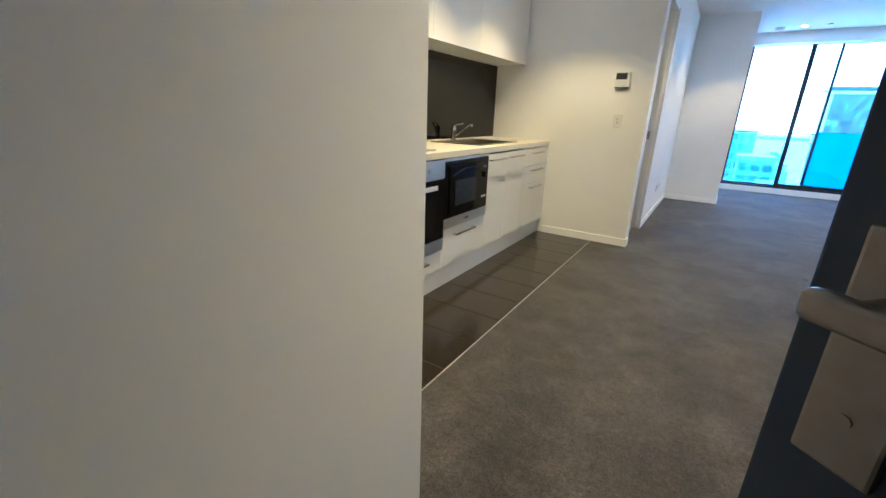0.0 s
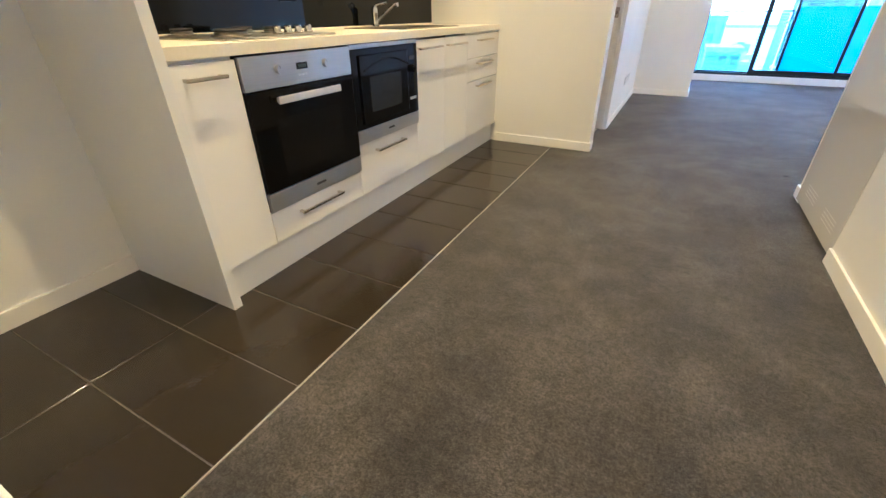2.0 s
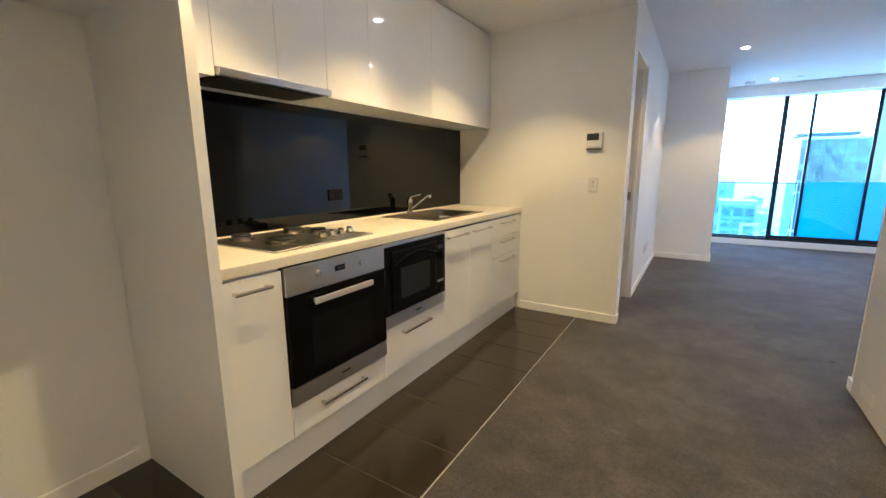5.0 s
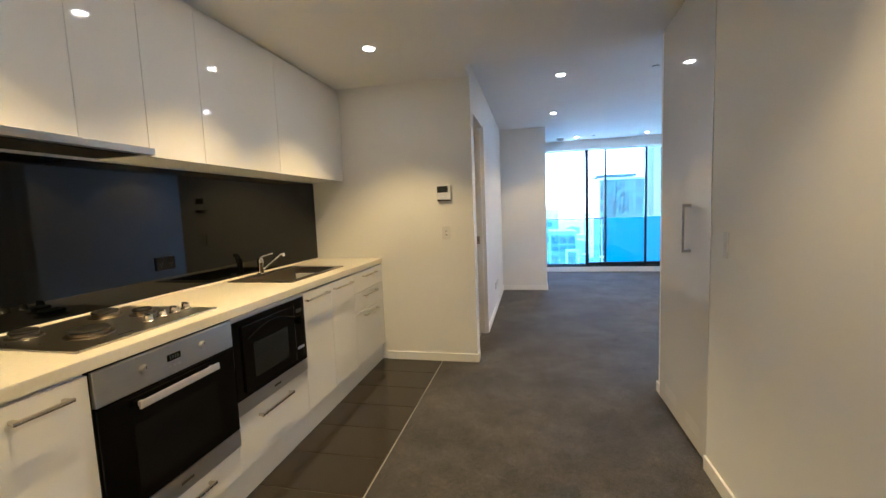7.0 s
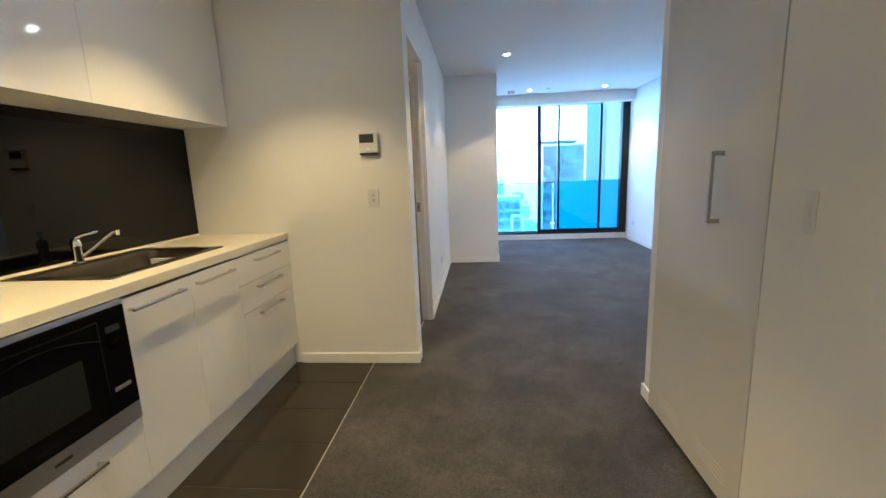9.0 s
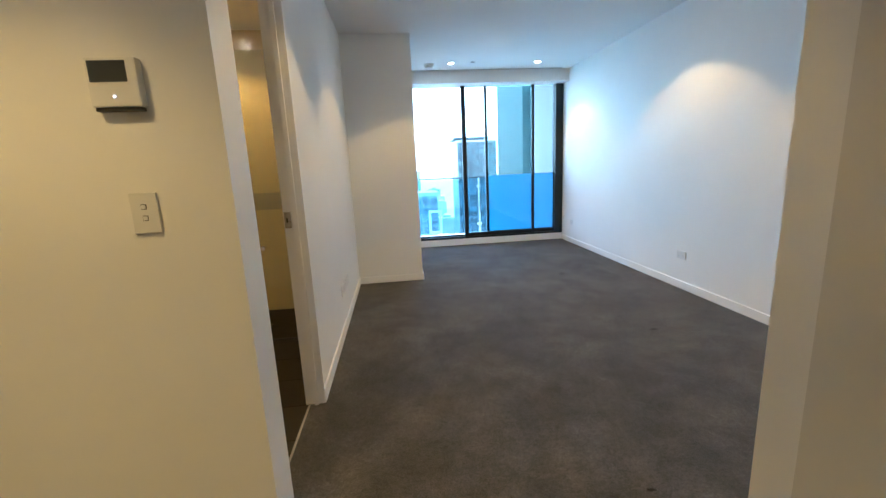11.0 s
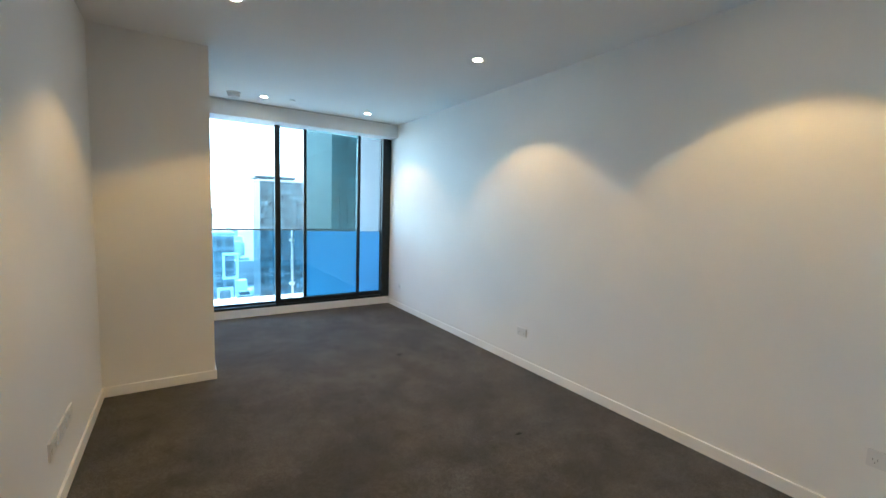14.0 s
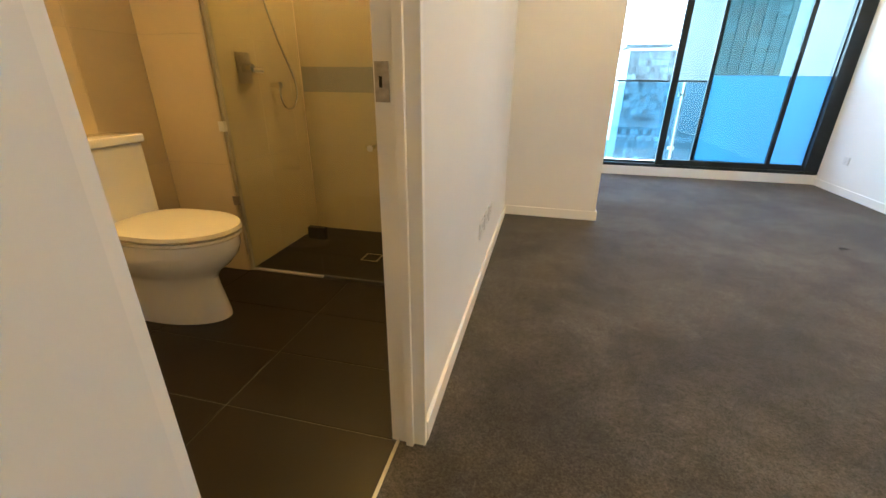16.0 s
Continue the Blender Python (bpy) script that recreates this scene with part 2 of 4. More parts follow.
M_TOWER = mat("tower_facade", (0.055, 0.080, 0.088), 0.4, noise_scale=0.25, vary=0.35, random_vary=0.2)
M_TOWERPANE = mat("tower_pane", (0.060, 0.088, 0.10), 0.3, noise_scale=0.12, vary=0.6, random_vary=0.85)
M_TEALPANE = mat("teal_pane", (0.016, 0.032, 0.035), 0.4, spec=0.15, noise_scale=0.2, vary=0.5, random_vary=0.5)
M_WHITEFRAME = mat("white_facade", (0.62, 0.63, 0.63), 0.6, noise_scale=0.3, vary=0.05)


# ---- mesh helpers ----
def add_box(bm, x0, x1, y0, y1, z0, z1, bevel=0.0, segs=2):
    g = bmesh.ops.create_cube(bm, size=1.0, matrix=Matrix.Translation(((x0 + x1) / 2, (y0 + y1) / 2, (z0 + z1) / 2)) @ Matrix.Diagonal((abs(x1 - x0), abs(y1 - y0), abs(z1 - z0), 1)))
    if bevel:
        edges = list({e for v in g["verts"] for e in v.link_edges})
        bmesh.ops.bevel(bm, geom=edges, offset=bevel, segments=segs, affect="EDGES", profile=0.6)
    return bm


def box(x0, x1, y0, y1, z0, z1, bevel=0.0, segs=2):
    return add_box(bmesh.new(), x0, x1, y0, y1, z0, z1, bevel, segs)


def add_cyl(bm, a, b, r0, r1=None, n=20):
    a, b = Vector(a), Vector(b)
    d = b - a
    m = Matrix.Translation((a + b) / 2) @ d.to_track_quat("Z", "Y").to_matrix().to_4x4()
    bmesh.ops.create_cone(bm, cap_ends=True, segments=n, radius1=r0, radius2=r0 if r1 is None else r1, depth=d.length, matrix=m)
    return bm


def cyl(a, b, r0, r1=None, n=20):
    return add_cyl(bmesh.new(), a, b, r0, r1, n)


def lathe(profile, centre, n=32):
    """A turned shape round a vertical axis: rows of radius and height."""
    bm = bmesh.new()
    rings = []
    for r, z in profile:
        rings.append([bm.verts.new((centre[0] + r * math.cos(2 * math.pi * i / n), centre[1] + r * math.sin(2 * math.pi * i / n), centre[2] + z)) for i in range(n)])
    for a, b in zip(rings, rings[1:]):
        for i in range(n):
            bm.faces.new((a[i], a[(i + 1) % n], b[(i + 1) % n], b[i]))
    if profile[0][0] > 1e-6:
        bm.faces.new(list(reversed(rings[0])))
    if profile[-1][0] > 1e-6:
        bm.faces.new(rings[-1])
    bmesh.ops.remove_doubles(bm, verts=bm.verts, dist=1e-6)
    bmesh.ops.recalc_face_normals(bm, faces=bm.faces)
    return bm


def loft(rings):
    """Skin closed rings of equal count."""
    bm = bmesh.new()
    vs = [[bm.verts.new(p) for p in ring] for ring in rings]
    n = len(vs[0])
    for a, b in zip(vs, vs[1:]):
        for i in range(n):
            bm.faces.new((a[i], a[(i + 1) % n], b[(i + 1) % n], b[i]))
    bm.faces.new(list(reversed(vs[0])))
    bm.faces.new(vs[-1])
    bmesh.ops.recalc_face_normals(bm, faces=bm.faces)
    return bm


def tube(points, r, n=12):
    bm = bmesh.new()
    pts = [Vector(p) for p in points]
    rings = []
    for i, p in enumerate(pts):
        d = (pts[min(i + 1, len(pts) - 1)] - pts[max(i - 1, 0)]).normalized()
        side = d.cross(Vector((0.13, 0.21, 0.97))).normalized()
        up = side.cross(d)
        rings.append([p + r * (math.cos(2 * math.pi * k / n) * side + math.sin(2 * math.pi * k / n) * up) for k in range(n)])
    bm.free()
    return loft(rings)


def shade(bm, angle=40):
    """Round shapes are shaded smooth; a broad flat face stays flat up to its small bevel."""
    for f in bm.faces:
        f.smooth = True
    for e in bm.edges:
        if len(e.link_faces) != 2:
            e.smooth = False
            continue
        a = e.calc_face_angle(0.0)
        p, q = (f.calc_area() for f in e.link_faces)
        e.smooth = not (a > radians(angle) or (a > radians(10) and max(p, q) > 6 * min(p, q)))


def to_mesh(name, bm, material):
    me = bpy.data.meshes.new(name)
    shade(bm)
    bm.to_mesh(me)
    bm.free()
    me.materials.append(material)
    return me


def structure(name, bm, material, label="", category=""):
    return tagged(new(name, to_mesh(name, bm, material)), label, category, "", "structure")


def thing(name, base, label, category, group="", kind=""):
    e = new(name)
    e.empty_display_size = 0.05
    e.location = base
    return tagged(e, label, category, group, kind)


def root_of(ob):
    while ob.parent:
        ob = ob.parent
    return ob


def part(name, bm, material, parent, label=""):
    """One mesh under a thing or a part; bm is in world coordinates."""
    bmesh.ops.translate(bm, verts=bm.verts, vec=-root_of(parent).location)
    ob = new(name, to_mesh(name, bm, material))
    ob.parent = parent
    if label:
        ob["label"] = label
    return ob


def solid(name, bm, material, base, label, category, group=""):
    """A thing that is one mesh."""
    bmesh.ops.translate(bm, verts=bm.verts, vec=-Vector(base))
    ob = new(name, to_mesh(name, bm, material))
    ob.location = base
    return tagged(ob, label, category, group)


# ---- shell: walls, floors, ceilings ----
def carpet_sheet():
    bm = box(X_TILE + 0.008, 0.90, -1.75, 3.66, -0.015, 0.0)
    add_box(bm, X_TILE + 0.008, 2.65, 3.66, 4.25, -0.015, 0.0)
    add_box(bm, -0.578, 2.65, 4.25, 9.30, -0.015, 0.0)
    return bm


def shell():
    structure("floor_slab", add_box(box(-2.4, 1.15, -1.85, 3.6, -0.35, -0.02), -2.4, 2.8, 3.6, 9.45, -0.35, -0.02), M_GROUT, "concrete floor slab under the whole flat", "floor")
    structure("carpet_floor", carpet_sheet(), M_CARPET, "dark charcoal cut-pile carpet with worn trodden patches", "carpet")
    # entry and kitchen walls
    structure("wall_entry_side", box(-2.3, -0.325, -1.8, 0.615, 0, 2.7), M_WALL, "smooth white painted wall beside the entry", "wall")
    structure("wall_kitchen_back", box(-2.3, X_BACK, 0.615, 4.345, 0, 2.7), M_WALL, "white painted wall behind the kitchen", "wall")
    structure("wall_entry_right", box(X_R, 1.05, -1.8, 2.885, 0, 2.7), M_WALL, "long white painted wall of the entry passage", "wall")
    bm = box(X_END, 1.05, 3.655, Y_END, 0, 2.7)
    add_box(bm, X_END, 1.05, 2.885, 3.655, 2.40, 2.7)
    add_box(bm, 1.05, 1.15, 2.7, Y_END, 0, 2.7)
    structure("wall_cupboard_end", bm, M_WALL, "narrow white wall end beside the tall cupboard", "wall")
    # Unseen wall, added as a plain closure of the room.
    structure("wall_living_closure", box(1.15, 2.8, 3.60, Y_END, 0, 2.7), M_WALL, "unseen white wall added to close the living room", "wall")
    # Never in view: added behind the entry so outside light stays out.
    structure("wall_entry_closure", box(-0.325, 1.05, -1.85, -1.75, 0, 2.7), M_WALL, "unseen white wall added behind the entry to shut out daylight", "wall")
    # kitchen end wall, bathroom doorway and living room walls
    structure("wall_kitchen_end", box(-2.3, X_LL, Y_NIB, Y_NIB2 - 0.01, 0, 2.7), M_WALL, "white painted wall end with intercom and switch", "wall")
    bm = box(-0.60, X_LL, 5.048, Y_PIL, 0, 2.7)
    add_box(bm, -0.60, X_LL, Y_NIB2 - 0.01, 5.048, 2.198, 2.7)
    structure("wall_bathroom", bm, M_WALL, "white painted wall between living room and bathroom", "wall")
    structure("wall_living_return", box(-2.3, X_PIL, Y_PIL, 9.5, 0, 2.7), M_WALL, "white painted projecting wall beside the window", "wall")
    structure("wall_living_long", box(X_LR, 2.8, 3.70, 9.5, 0, 2.7), M_WALL, "long white painted living room wall with lamp scallops", "wall")
    structure("wall_window_head", box(X_PIL, X_LR, 9.085, 9.45, 2.395, 2.7), M_CEIL, "white dropped bulkhead above the window", "bulkhead")
    # bathroom walls (backing behind the tiles)
    structure("wall_bath_left", box(-2.4, -2.1745, 4.30, 6.9, 0, 2.7), M_WALLGROUT, "tiled bathroom wall behind the toilet", "wall")
    structure("wall_bath_return", box(-2.185, -1.7945, 5.9535, 6.9, 0, 2.7), M_WALLGROUT, "tiled bathroom wall return beside the shower", "wall")
    structure("wall_shower_back", box(-1.805, -0.60, 6.7285, 6.9, 0, 2.7), M_WALLGROUT, "tiled back wall of the shower", "wall")
    # ceilings
    bm = box(-2.3, 1.05, -1.8, 3.92, Z_KIT, 2.7)
    add_box(bm, -2.3, X_LL - 0.002, 3.92, Y_NIB, Z_KIT, 2.7)
    structure("ceiling_kitchen", bm, M_CEIL, "lower white plasterboard ceiling over kitchen and entry", "ceiling")
    bm = box(X_LL, 2.7, 3.92, 9.10, Z_LIV, 2.72)
    add_box(bm, 1.05, 2.7, 3.65, 3.92, Z_LIV, 2.72)
    structure("ceiling_living", bm, M_CEIL, "white plasterboard ceiling of the living room", "ceiling")
    structure("ceiling_bath", box(-2.3, -0.60, 4.325, 6.9, Z_BATH, 2.6), M_CEIL, "white bathroom ceiling", "ceiling")
    # Unseen slab, added to keep direct sun and overhead sky out.
    structure("roof_slab_unseen", box(-2.6, 2.9, -1.9, 10.98, 2.76, 3.0), M_RENDER, "unseen slab added above flat and balcony to block sun and sky", "slab")


def skirting(name, x0, x1, y0, y1, h=0.073):
    structure(name, box(x0, x1, y0, y1, 0.0, h, 0.003), M_TRIM, "white enamelled square-edged skirting board", "skirting")


def skirtings():
    t = 0.013
    skirting("baseboard_entry_right", X_R - t, X_R, -1.7, 2.885)
    skirting("baseboard_cupboard_end", X_END - t, X_END, 3.66, Y_END + t)
    skirting("baseboard_kitchen_end", X_FRONT + 0.02, X_LL + t, Y_NIB - t, Y_NIB)
    skirting("baseboard_kitchen_end_return", X_LL, X_LL + t, Y_NIB, Y_NIB + 0.10)
    skirting("baseboard_living_left", X_LL, X_LL + t, 5.055, Y_PIL - t)
    skirting("baseboard_living_return", X_LL, X_PIL + t, Y_PIL - t, Y_PIL)
    skirting("baseboard_living_return_side", X_PIL, X_PIL + t, Y_PIL, 9.29)
    skirting("baseboard_living_long", X_LR - t, X_LR, Y_END, 9.27)
    skirting("baseboard_living_south", X_END, X_LR - t, Y_END, Y_END + t)
    skirting("baseboard_recess_back", X_BACK, X_BACK + t, 0.615, 1.372, 0.075)
    skirting("baseboard_recess_side", X_BACK + t, -0.325, 0.615, 0.615 + t, 0.075)
    skirting("baseboard_entry_side", -0.325, -0.325 + t, -1.7, 0.615 + t)


# ---- kitchen ----
def bar_handle(parent, y, z, length=0.28, label="brushed nickel bar handle"):
    x = X_FRONT
    bm = box(x + 0.022, x + 0.032, y - length / 2, y + length / 2, z - 0.006, z + 0.006, 0.002)
    for s in (-1, 1):
        add_box(bm, x, x + 0.024, y + s * (length / 2 - 0.012) - 0.006, y + s * (length / 2 - 0.012) + 0.006, z - 0.006, z + 0.006, 0.0015)
    return part("handle", bm, M_NICKEL, parent, label)


def front(parent, name, y0, y1, z0, z1):
    g = 0.0015
    return part(name, box(X_FRONT - 0.018, X_FRONT, y0 + g, y1 - g, z0 + g, z1 - g, 0.0015), M_GLOSS, parent)


def base_units():
    group = "base cabinets under the worktop"
    label = "glossy white base cabinet with bar handle"

    def unit(y0, y1, lab, bodies):
        e = thing("base_cabinet", (X_BACK + 0.3, (y0 + y1) / 2, 0.155), lab, "cabinet", group)
        for z0, z1 in bodies:
            part("body", box(X_BACK + 0.012, X_FRONT - 0.02, y0 + 0.001, y1 - 0.001, z0, z1), M_PANEL, e)
        return e

    u = unit(1.411, 1.66, "narrow glossy white base cabinet beside the oven", [(0.155, 0.893)])
    bar_handle(front(u, "door", 1.411, 1.66, 0.155, 0.885), 1.525, 0.838, 0.15)
    u = unit(1.66, 2.263, "glossy white oven housing with a drawer below", [(0.155, 0.295)])
    bar_handle(front(u, "drawer", 1.66, 2.263, 0.155, 0.296), 1.945, 0.247)
    u = unit(2.263, 2.861, "glossy white microwave housing with a deep drawer below", [(0.155, 0.425)])
    bar_handle(front(u, "drawer", 2.263, 2.861, 0.155, 0.428), 2.54, 0.372)
    u = unit(2.861, 3.58, "glossy white two-door sink cabinet", [(0.155, 0.70)])
    bar_handle(front(u, "door", 2.861, 3.22, 0.155, 0.885), 3.02, 0.838)
    bar_handle(front(u, "door", 3.22, 3.58, 0.155, 0.885), 3.385, 0.838)
    u = unit(3.58, 4.186, "glossy white drawer cabinet with three drawers", [(0.155, 0.893)])
    for z0, z1, zh in ((0.155, 0.565, 0.525), (0.565, 0.725, 0.685), (0.725, 0.885, 0.842)):
        bar_handle(front(u, "drawer", 3.58, 4.186, z0, z1), 3.875, zh)
    solid("plinth", box(X_FRONT - 0.05, X_FRONT - 0.032, 1.411, 4.186, 0.0, 0.154), M_PANEL, (X_FRONT - 0.04, 2.8, 0), "white recessed plinth under the base cabinets", "plinth")
    solid("end_panel", box(X_BACK + 0.001, -1.326, 1.373, 1.41, 0.0, 2.438, 0.001), M_PANEL, (-1.65, 1.39, 0), "tall white end panel between fridge space and kitchen", "panel")


def worktop():
    hx0, hx1, hy0, hy1 = -1.915, -1.485, 2.975, 3.635
    z0, z1 = 0.895, Z_TOP
    bm = bmesh.new()
    x0, x1, y0, y1 = X_BACK + 0.002, -1.349, 1.411, 4.188
    rings = []
    for z in (z0, z1):
        for a, b, c, d in ((x0, x1, y0, y1), (hx0, hx1, hy0, hy1)):
            rings.append([bm.verts.new(p) for p in ((a, c, z), (b, c, z), (b, d, z), (a, d, z))])
    low_out, low_in, top_out, top_in = rings
    for p, q in ((low_out, low_in), (top_out, top_in), (low_out, top_out), (low_in, top_in)):
        for i in range(4):
            bm.faces.new((p[i], p[(i + 1) % 4], q[(i + 1) % 4], q[i]))
    bmesh.ops.recalc_face_normals(bm, faces=bm.faces)
    rim = [e for e in bm.edges if all(v in top_out for v in e.verts) or all(v in low_out for v in e.verts)]
    bmesh.ops.bevel(bm, geom=rim, offset=0.002, segments=2, affect="EDGES")
    solid("worktop", bm, M_BENCH, (-1.66, 2.8, z0), "cream laminate worktop along the whole kitchen", "worktop")
    e = thing("splashback", (X_BACK, 2.8, Z_TOP), "glossy black glass splashback above the worktop", "splashback")
    part("panel", box(X_BACK + 0.001, X_BACK + 0.009, 1.411, 4.186, Z_TOP + 0.012, 1.632, 0.001), M_BLACKGLASS, e)
    part("edge_strip", box(X_BACK + 0.001, X_BACK + 0.014, 1.411, 4.186, Z_TOP, Z_TOP + 0.012, 0.002), M_BENCH, e, "cream sealing strip")


def plate(name, base, normal, w, h, label, category, details, body=None):
    """A small wall plate; normal is '+x', '-x', '+y' or '-y'. details: (u, v, half width, half height, depth, material, name)."""
    e = thing(name, base, label, category)
    body = body or M_PLASTIC
    x, y, z = base

    def slab(u0, u1, v0, v1, d0, d1, bev):
        if normal == "+x":
            return box(x + d0, x + d1, y + u0, y + u1, z + v0, z + v1, bev)
        if normal == "-x":
            return box(x - d1, x - d0, y - u1, y - u0, z + v0, z + v1, bev)
        return box(x + u0, x + u1, y - d1, y - d0, z + v0, z + v1, bev)

    part("plate", slab(-w / 2, w / 2, -h / 2, h / 2, 0.0, 0.009, 0.0025), body, e)
    for u, v, hw, hh, d, m, n in details:
        part(n, slab(u - hw, u + hw, v - hh, v + hh, 0.0085, 0.0085 + d, 0.0008), m, e)
    return e


def rocker(u, v):
    return (u, v, 0.007, 0.011, 0.005, M_PLASTIC, "rocker")


def pins(u, v, m=None):
    m = m or M_SLOT
    return [(u - 0.008, v + 0.004, 0.0018, 0.005, 0.0008, m, "slot"), (u + 0.008, v + 0.004, 0.0018, 0.005, 0.0008, m, "slot"), (u, v - 0.010, 0.0016, 0.005, 0.0008, m, "slot")]


def socket(base, normal, label, w=0.115, h=0.072, double=True, body=None):
    det = []
    for s in ((-1, 1) if double else (0,)):
        det += pins(s * w * 0.27, -0.006, M_MARK if body else None)
        det.append((s * w * 0.12, 0.022, 0.006, 0.008, 0.004, body or M_PLASTIC, "rocker"))
    return plate("power_socket", base, normal, w, h, label, "socket", det, body)


def oven():
    e = thing("oven", (-1.65, 1.961, 0.296), "built-in stainless steel oven with black glass door", "oven")
    y0, y1 = 1.664, 2.26
    x = X_FRONT
    part("body", box(X_BACK + 0.05, x - 0.004, y0, y1, 0.299, 0.888), M_DARK, e)
    part("fascia", box(x - 0.004, x + 0.012, y0, y1, 0.772, 0.888, 0.002), M_STEEL, e, "brushed steel control fascia")
    d = part("door", box(x - 0.004, x + 0.014, y0, y1, 0.382, 0.768, 0.003), M_OVENGLASS, e, "black glass oven door")
    part("viewing_window", box(x + 0.0142, x + 0.0150, y0 + 0.11, y1 - 0.11, 0.43, 0.66, 0.0004), M_WINDOWDARK, d)
    bm = box(x + 0.034, x + 0.042, y0 + 0.118, y1 - 0.118, 0.716, 0.744, 0.003)
    for yy in (y0 + 0.14, y1 - 0.14):
        add_box(bm, x + 0.012, x + 0.036, yy - 0.008, yy + 0.008, 0.719, 0.737, 0.002)
    part("handle", bm, M_HANDLE, d, "flat pale aluminium bar handle")
    part("bottom_trim", box(x - 0.004, x + 0.013, y0, y1, 0.300, 0.378, 0.002), M_STEEL, e, "brushed steel trim")
    part("badge", box(x + 0.0132, x + 0.0140, 1.93, 1.99, 0.333, 0.344), M_MARK, e)
    part("display", box(x + 0.0122, x + 0.0135, 1.925, 1.985, 0.825, 0.850, 0.0005), M_BLACKGLASS, e)
    for i in range(4):
        part("digit_bar", box(x + 0.0136, x + 0.0139, 1.936 + 0.011 * i, 1.942 + 0.011 * i, 0.831, 0.844), M_DIGIT, e, "faint pale display digit")
    for yy in (1.83, 2.09):
        k = part("knob", cyl((x + 0.012, yy, 0.836), (x + 0.026, yy, 0.836), 0.017, 0.015), M_STEEL, e)
        part("knob_mark", box(x + 0.0262, x + 0.0268, yy - 0.001, yy + 0.001, 0.838, 0.850), M_MARK, k)
    for i in range(3):
        part("button", cyl((x + 0.012, 1.935 + 0.020 * i, 0.805), (x + 0.015, 1.935 + 0.020 * i, 0.805), 0.004, n=12), M_STEELTOP, e)


def microwave():
    e = thing("microwave", (-1.65, 2.562, 0.428), "built-in black microwave with stainless steel trim", "microwave")
    y0, y1 = 2.266, 2.858
    x = X_FRONT
    part("body", box(X_BACK + 0.2, x - 0.004, y0, y1, 0.430, 0.892), M_DARK, e)
    part("top_trim", box(x - 0.004, x + 0.010, y0, y1, 0.874, 0.892, 0.001), M_STEEL, e, "brushed steel trim")
    part("bottom_trim", box(x - 0.004, x + 0.010, y0, y1, 0.430, 0.498, 0.001), M_STEEL, e, "brushed steel trim")
    part("front_panel", box(x - 0.004, x + 0.011, y0, y1, 0.500, 0.872, 0.002), M_OVENGLASS, e)
    d = part("door", box(x + 0.011, x + 0.020, y0 + 0.05, y1 - 0.115, 0.525, 0.845, 0.004), M_OVENGLASS, e, "black glass door")
    part("viewing_window", box(x + 0.0202, x + 0.0212, y0 + 0.12, y1 - 0.19, 0.575, 0.745, 0.0004), M_MESHWINDOW, d, "grey mesh viewing window")
    # arched lip above the viewing window
    pts = [(x + 0.021, y0 + 0.08 + 0.40 * i / 12, 0.775 + 0.045 * math.sin(math.pi * i / 12)) for i in range(13)]
    part("arched_lip", tube(pts, 0.004, 8), M_OVENGLASS, d)
    part("dial", cyl((x + 0.011, y1 - 0.058, 0.745), (x + 0.030, y1 - 0.058, 0.745), 0.021, 0.018), M_OVENGLASS, e)
    part("display", box(x + 0.0112, x + 0.0120, y1 - 0.085, y1 - 0.030, 0.790, 0.812), M_SCREEN, e)
    part("release_button", box(x + 0.011, x + 0.015, y1 - 0.090, y1 - 0.026, 0.578, 0.592, 0.001), M_STEELTOP, e)
    part("badge", box(x + 0.0102, x + 0.0110, 2.535, 2.590, 0.459, 0.470), M_MARK, e)


def cooktop():
    z = Z_TOP
    e = thing("cooktop", (-1.69, 1.995, z), "stainless steel cooktop with black burners and chrome knobs", "cooktop")
    part("plate", box(-1.945, -1.432, 1.695, 2.290, z, z + 0.009, 0.004, 3), M_HOB, e)
    for bx, by, r in ((-1.835, 1.81, 0.042), (-1.60, 1.86, 0.062), (-1.83, 2.10, 0.048), (-1.69, 2.15, 0.036)):
        b = part("burner", lathe([(r + 0.014, 0.0), (r + 0.012, 0.004), (r, 0.006), (r * 0.95, 0.016), (r * 0.6, 0.018)], (bx, by, z + 0.009)), M_SINK, e)
        part("burner_cap", lathe([(r, 0.0), (r + 0.002, 0.004), (r * 0.93, 0.010), (0.0, 0.012)], (bx, by, z + 0.026)), M_IRON, b, "black enamelled burner cap")
    for i in range(4):
        ky = 2.035 + 0.068 * i
        kx = -1.530 - 0.007 * i
        k = part("knob", lathe([(0.020, 0.0), (0.021, 0.006), (0.017, 0.010), (0.016, 0.024), (0.014, 0.027), (0.0, 0.027)], (kx, ky, z + 0.009), 20), M_NICKEL, e)
        part("grip", box(kx - 0.017, kx + 0.017, ky - 0.005, ky + 0.005, z + 0.034, z + 0.042, 0.002), M_NICKEL, k)
    part("badge", box(-1.480, -1.470, 1.86, 1.92, z + 0.0092, z + 0.0098), M_MARK, e)


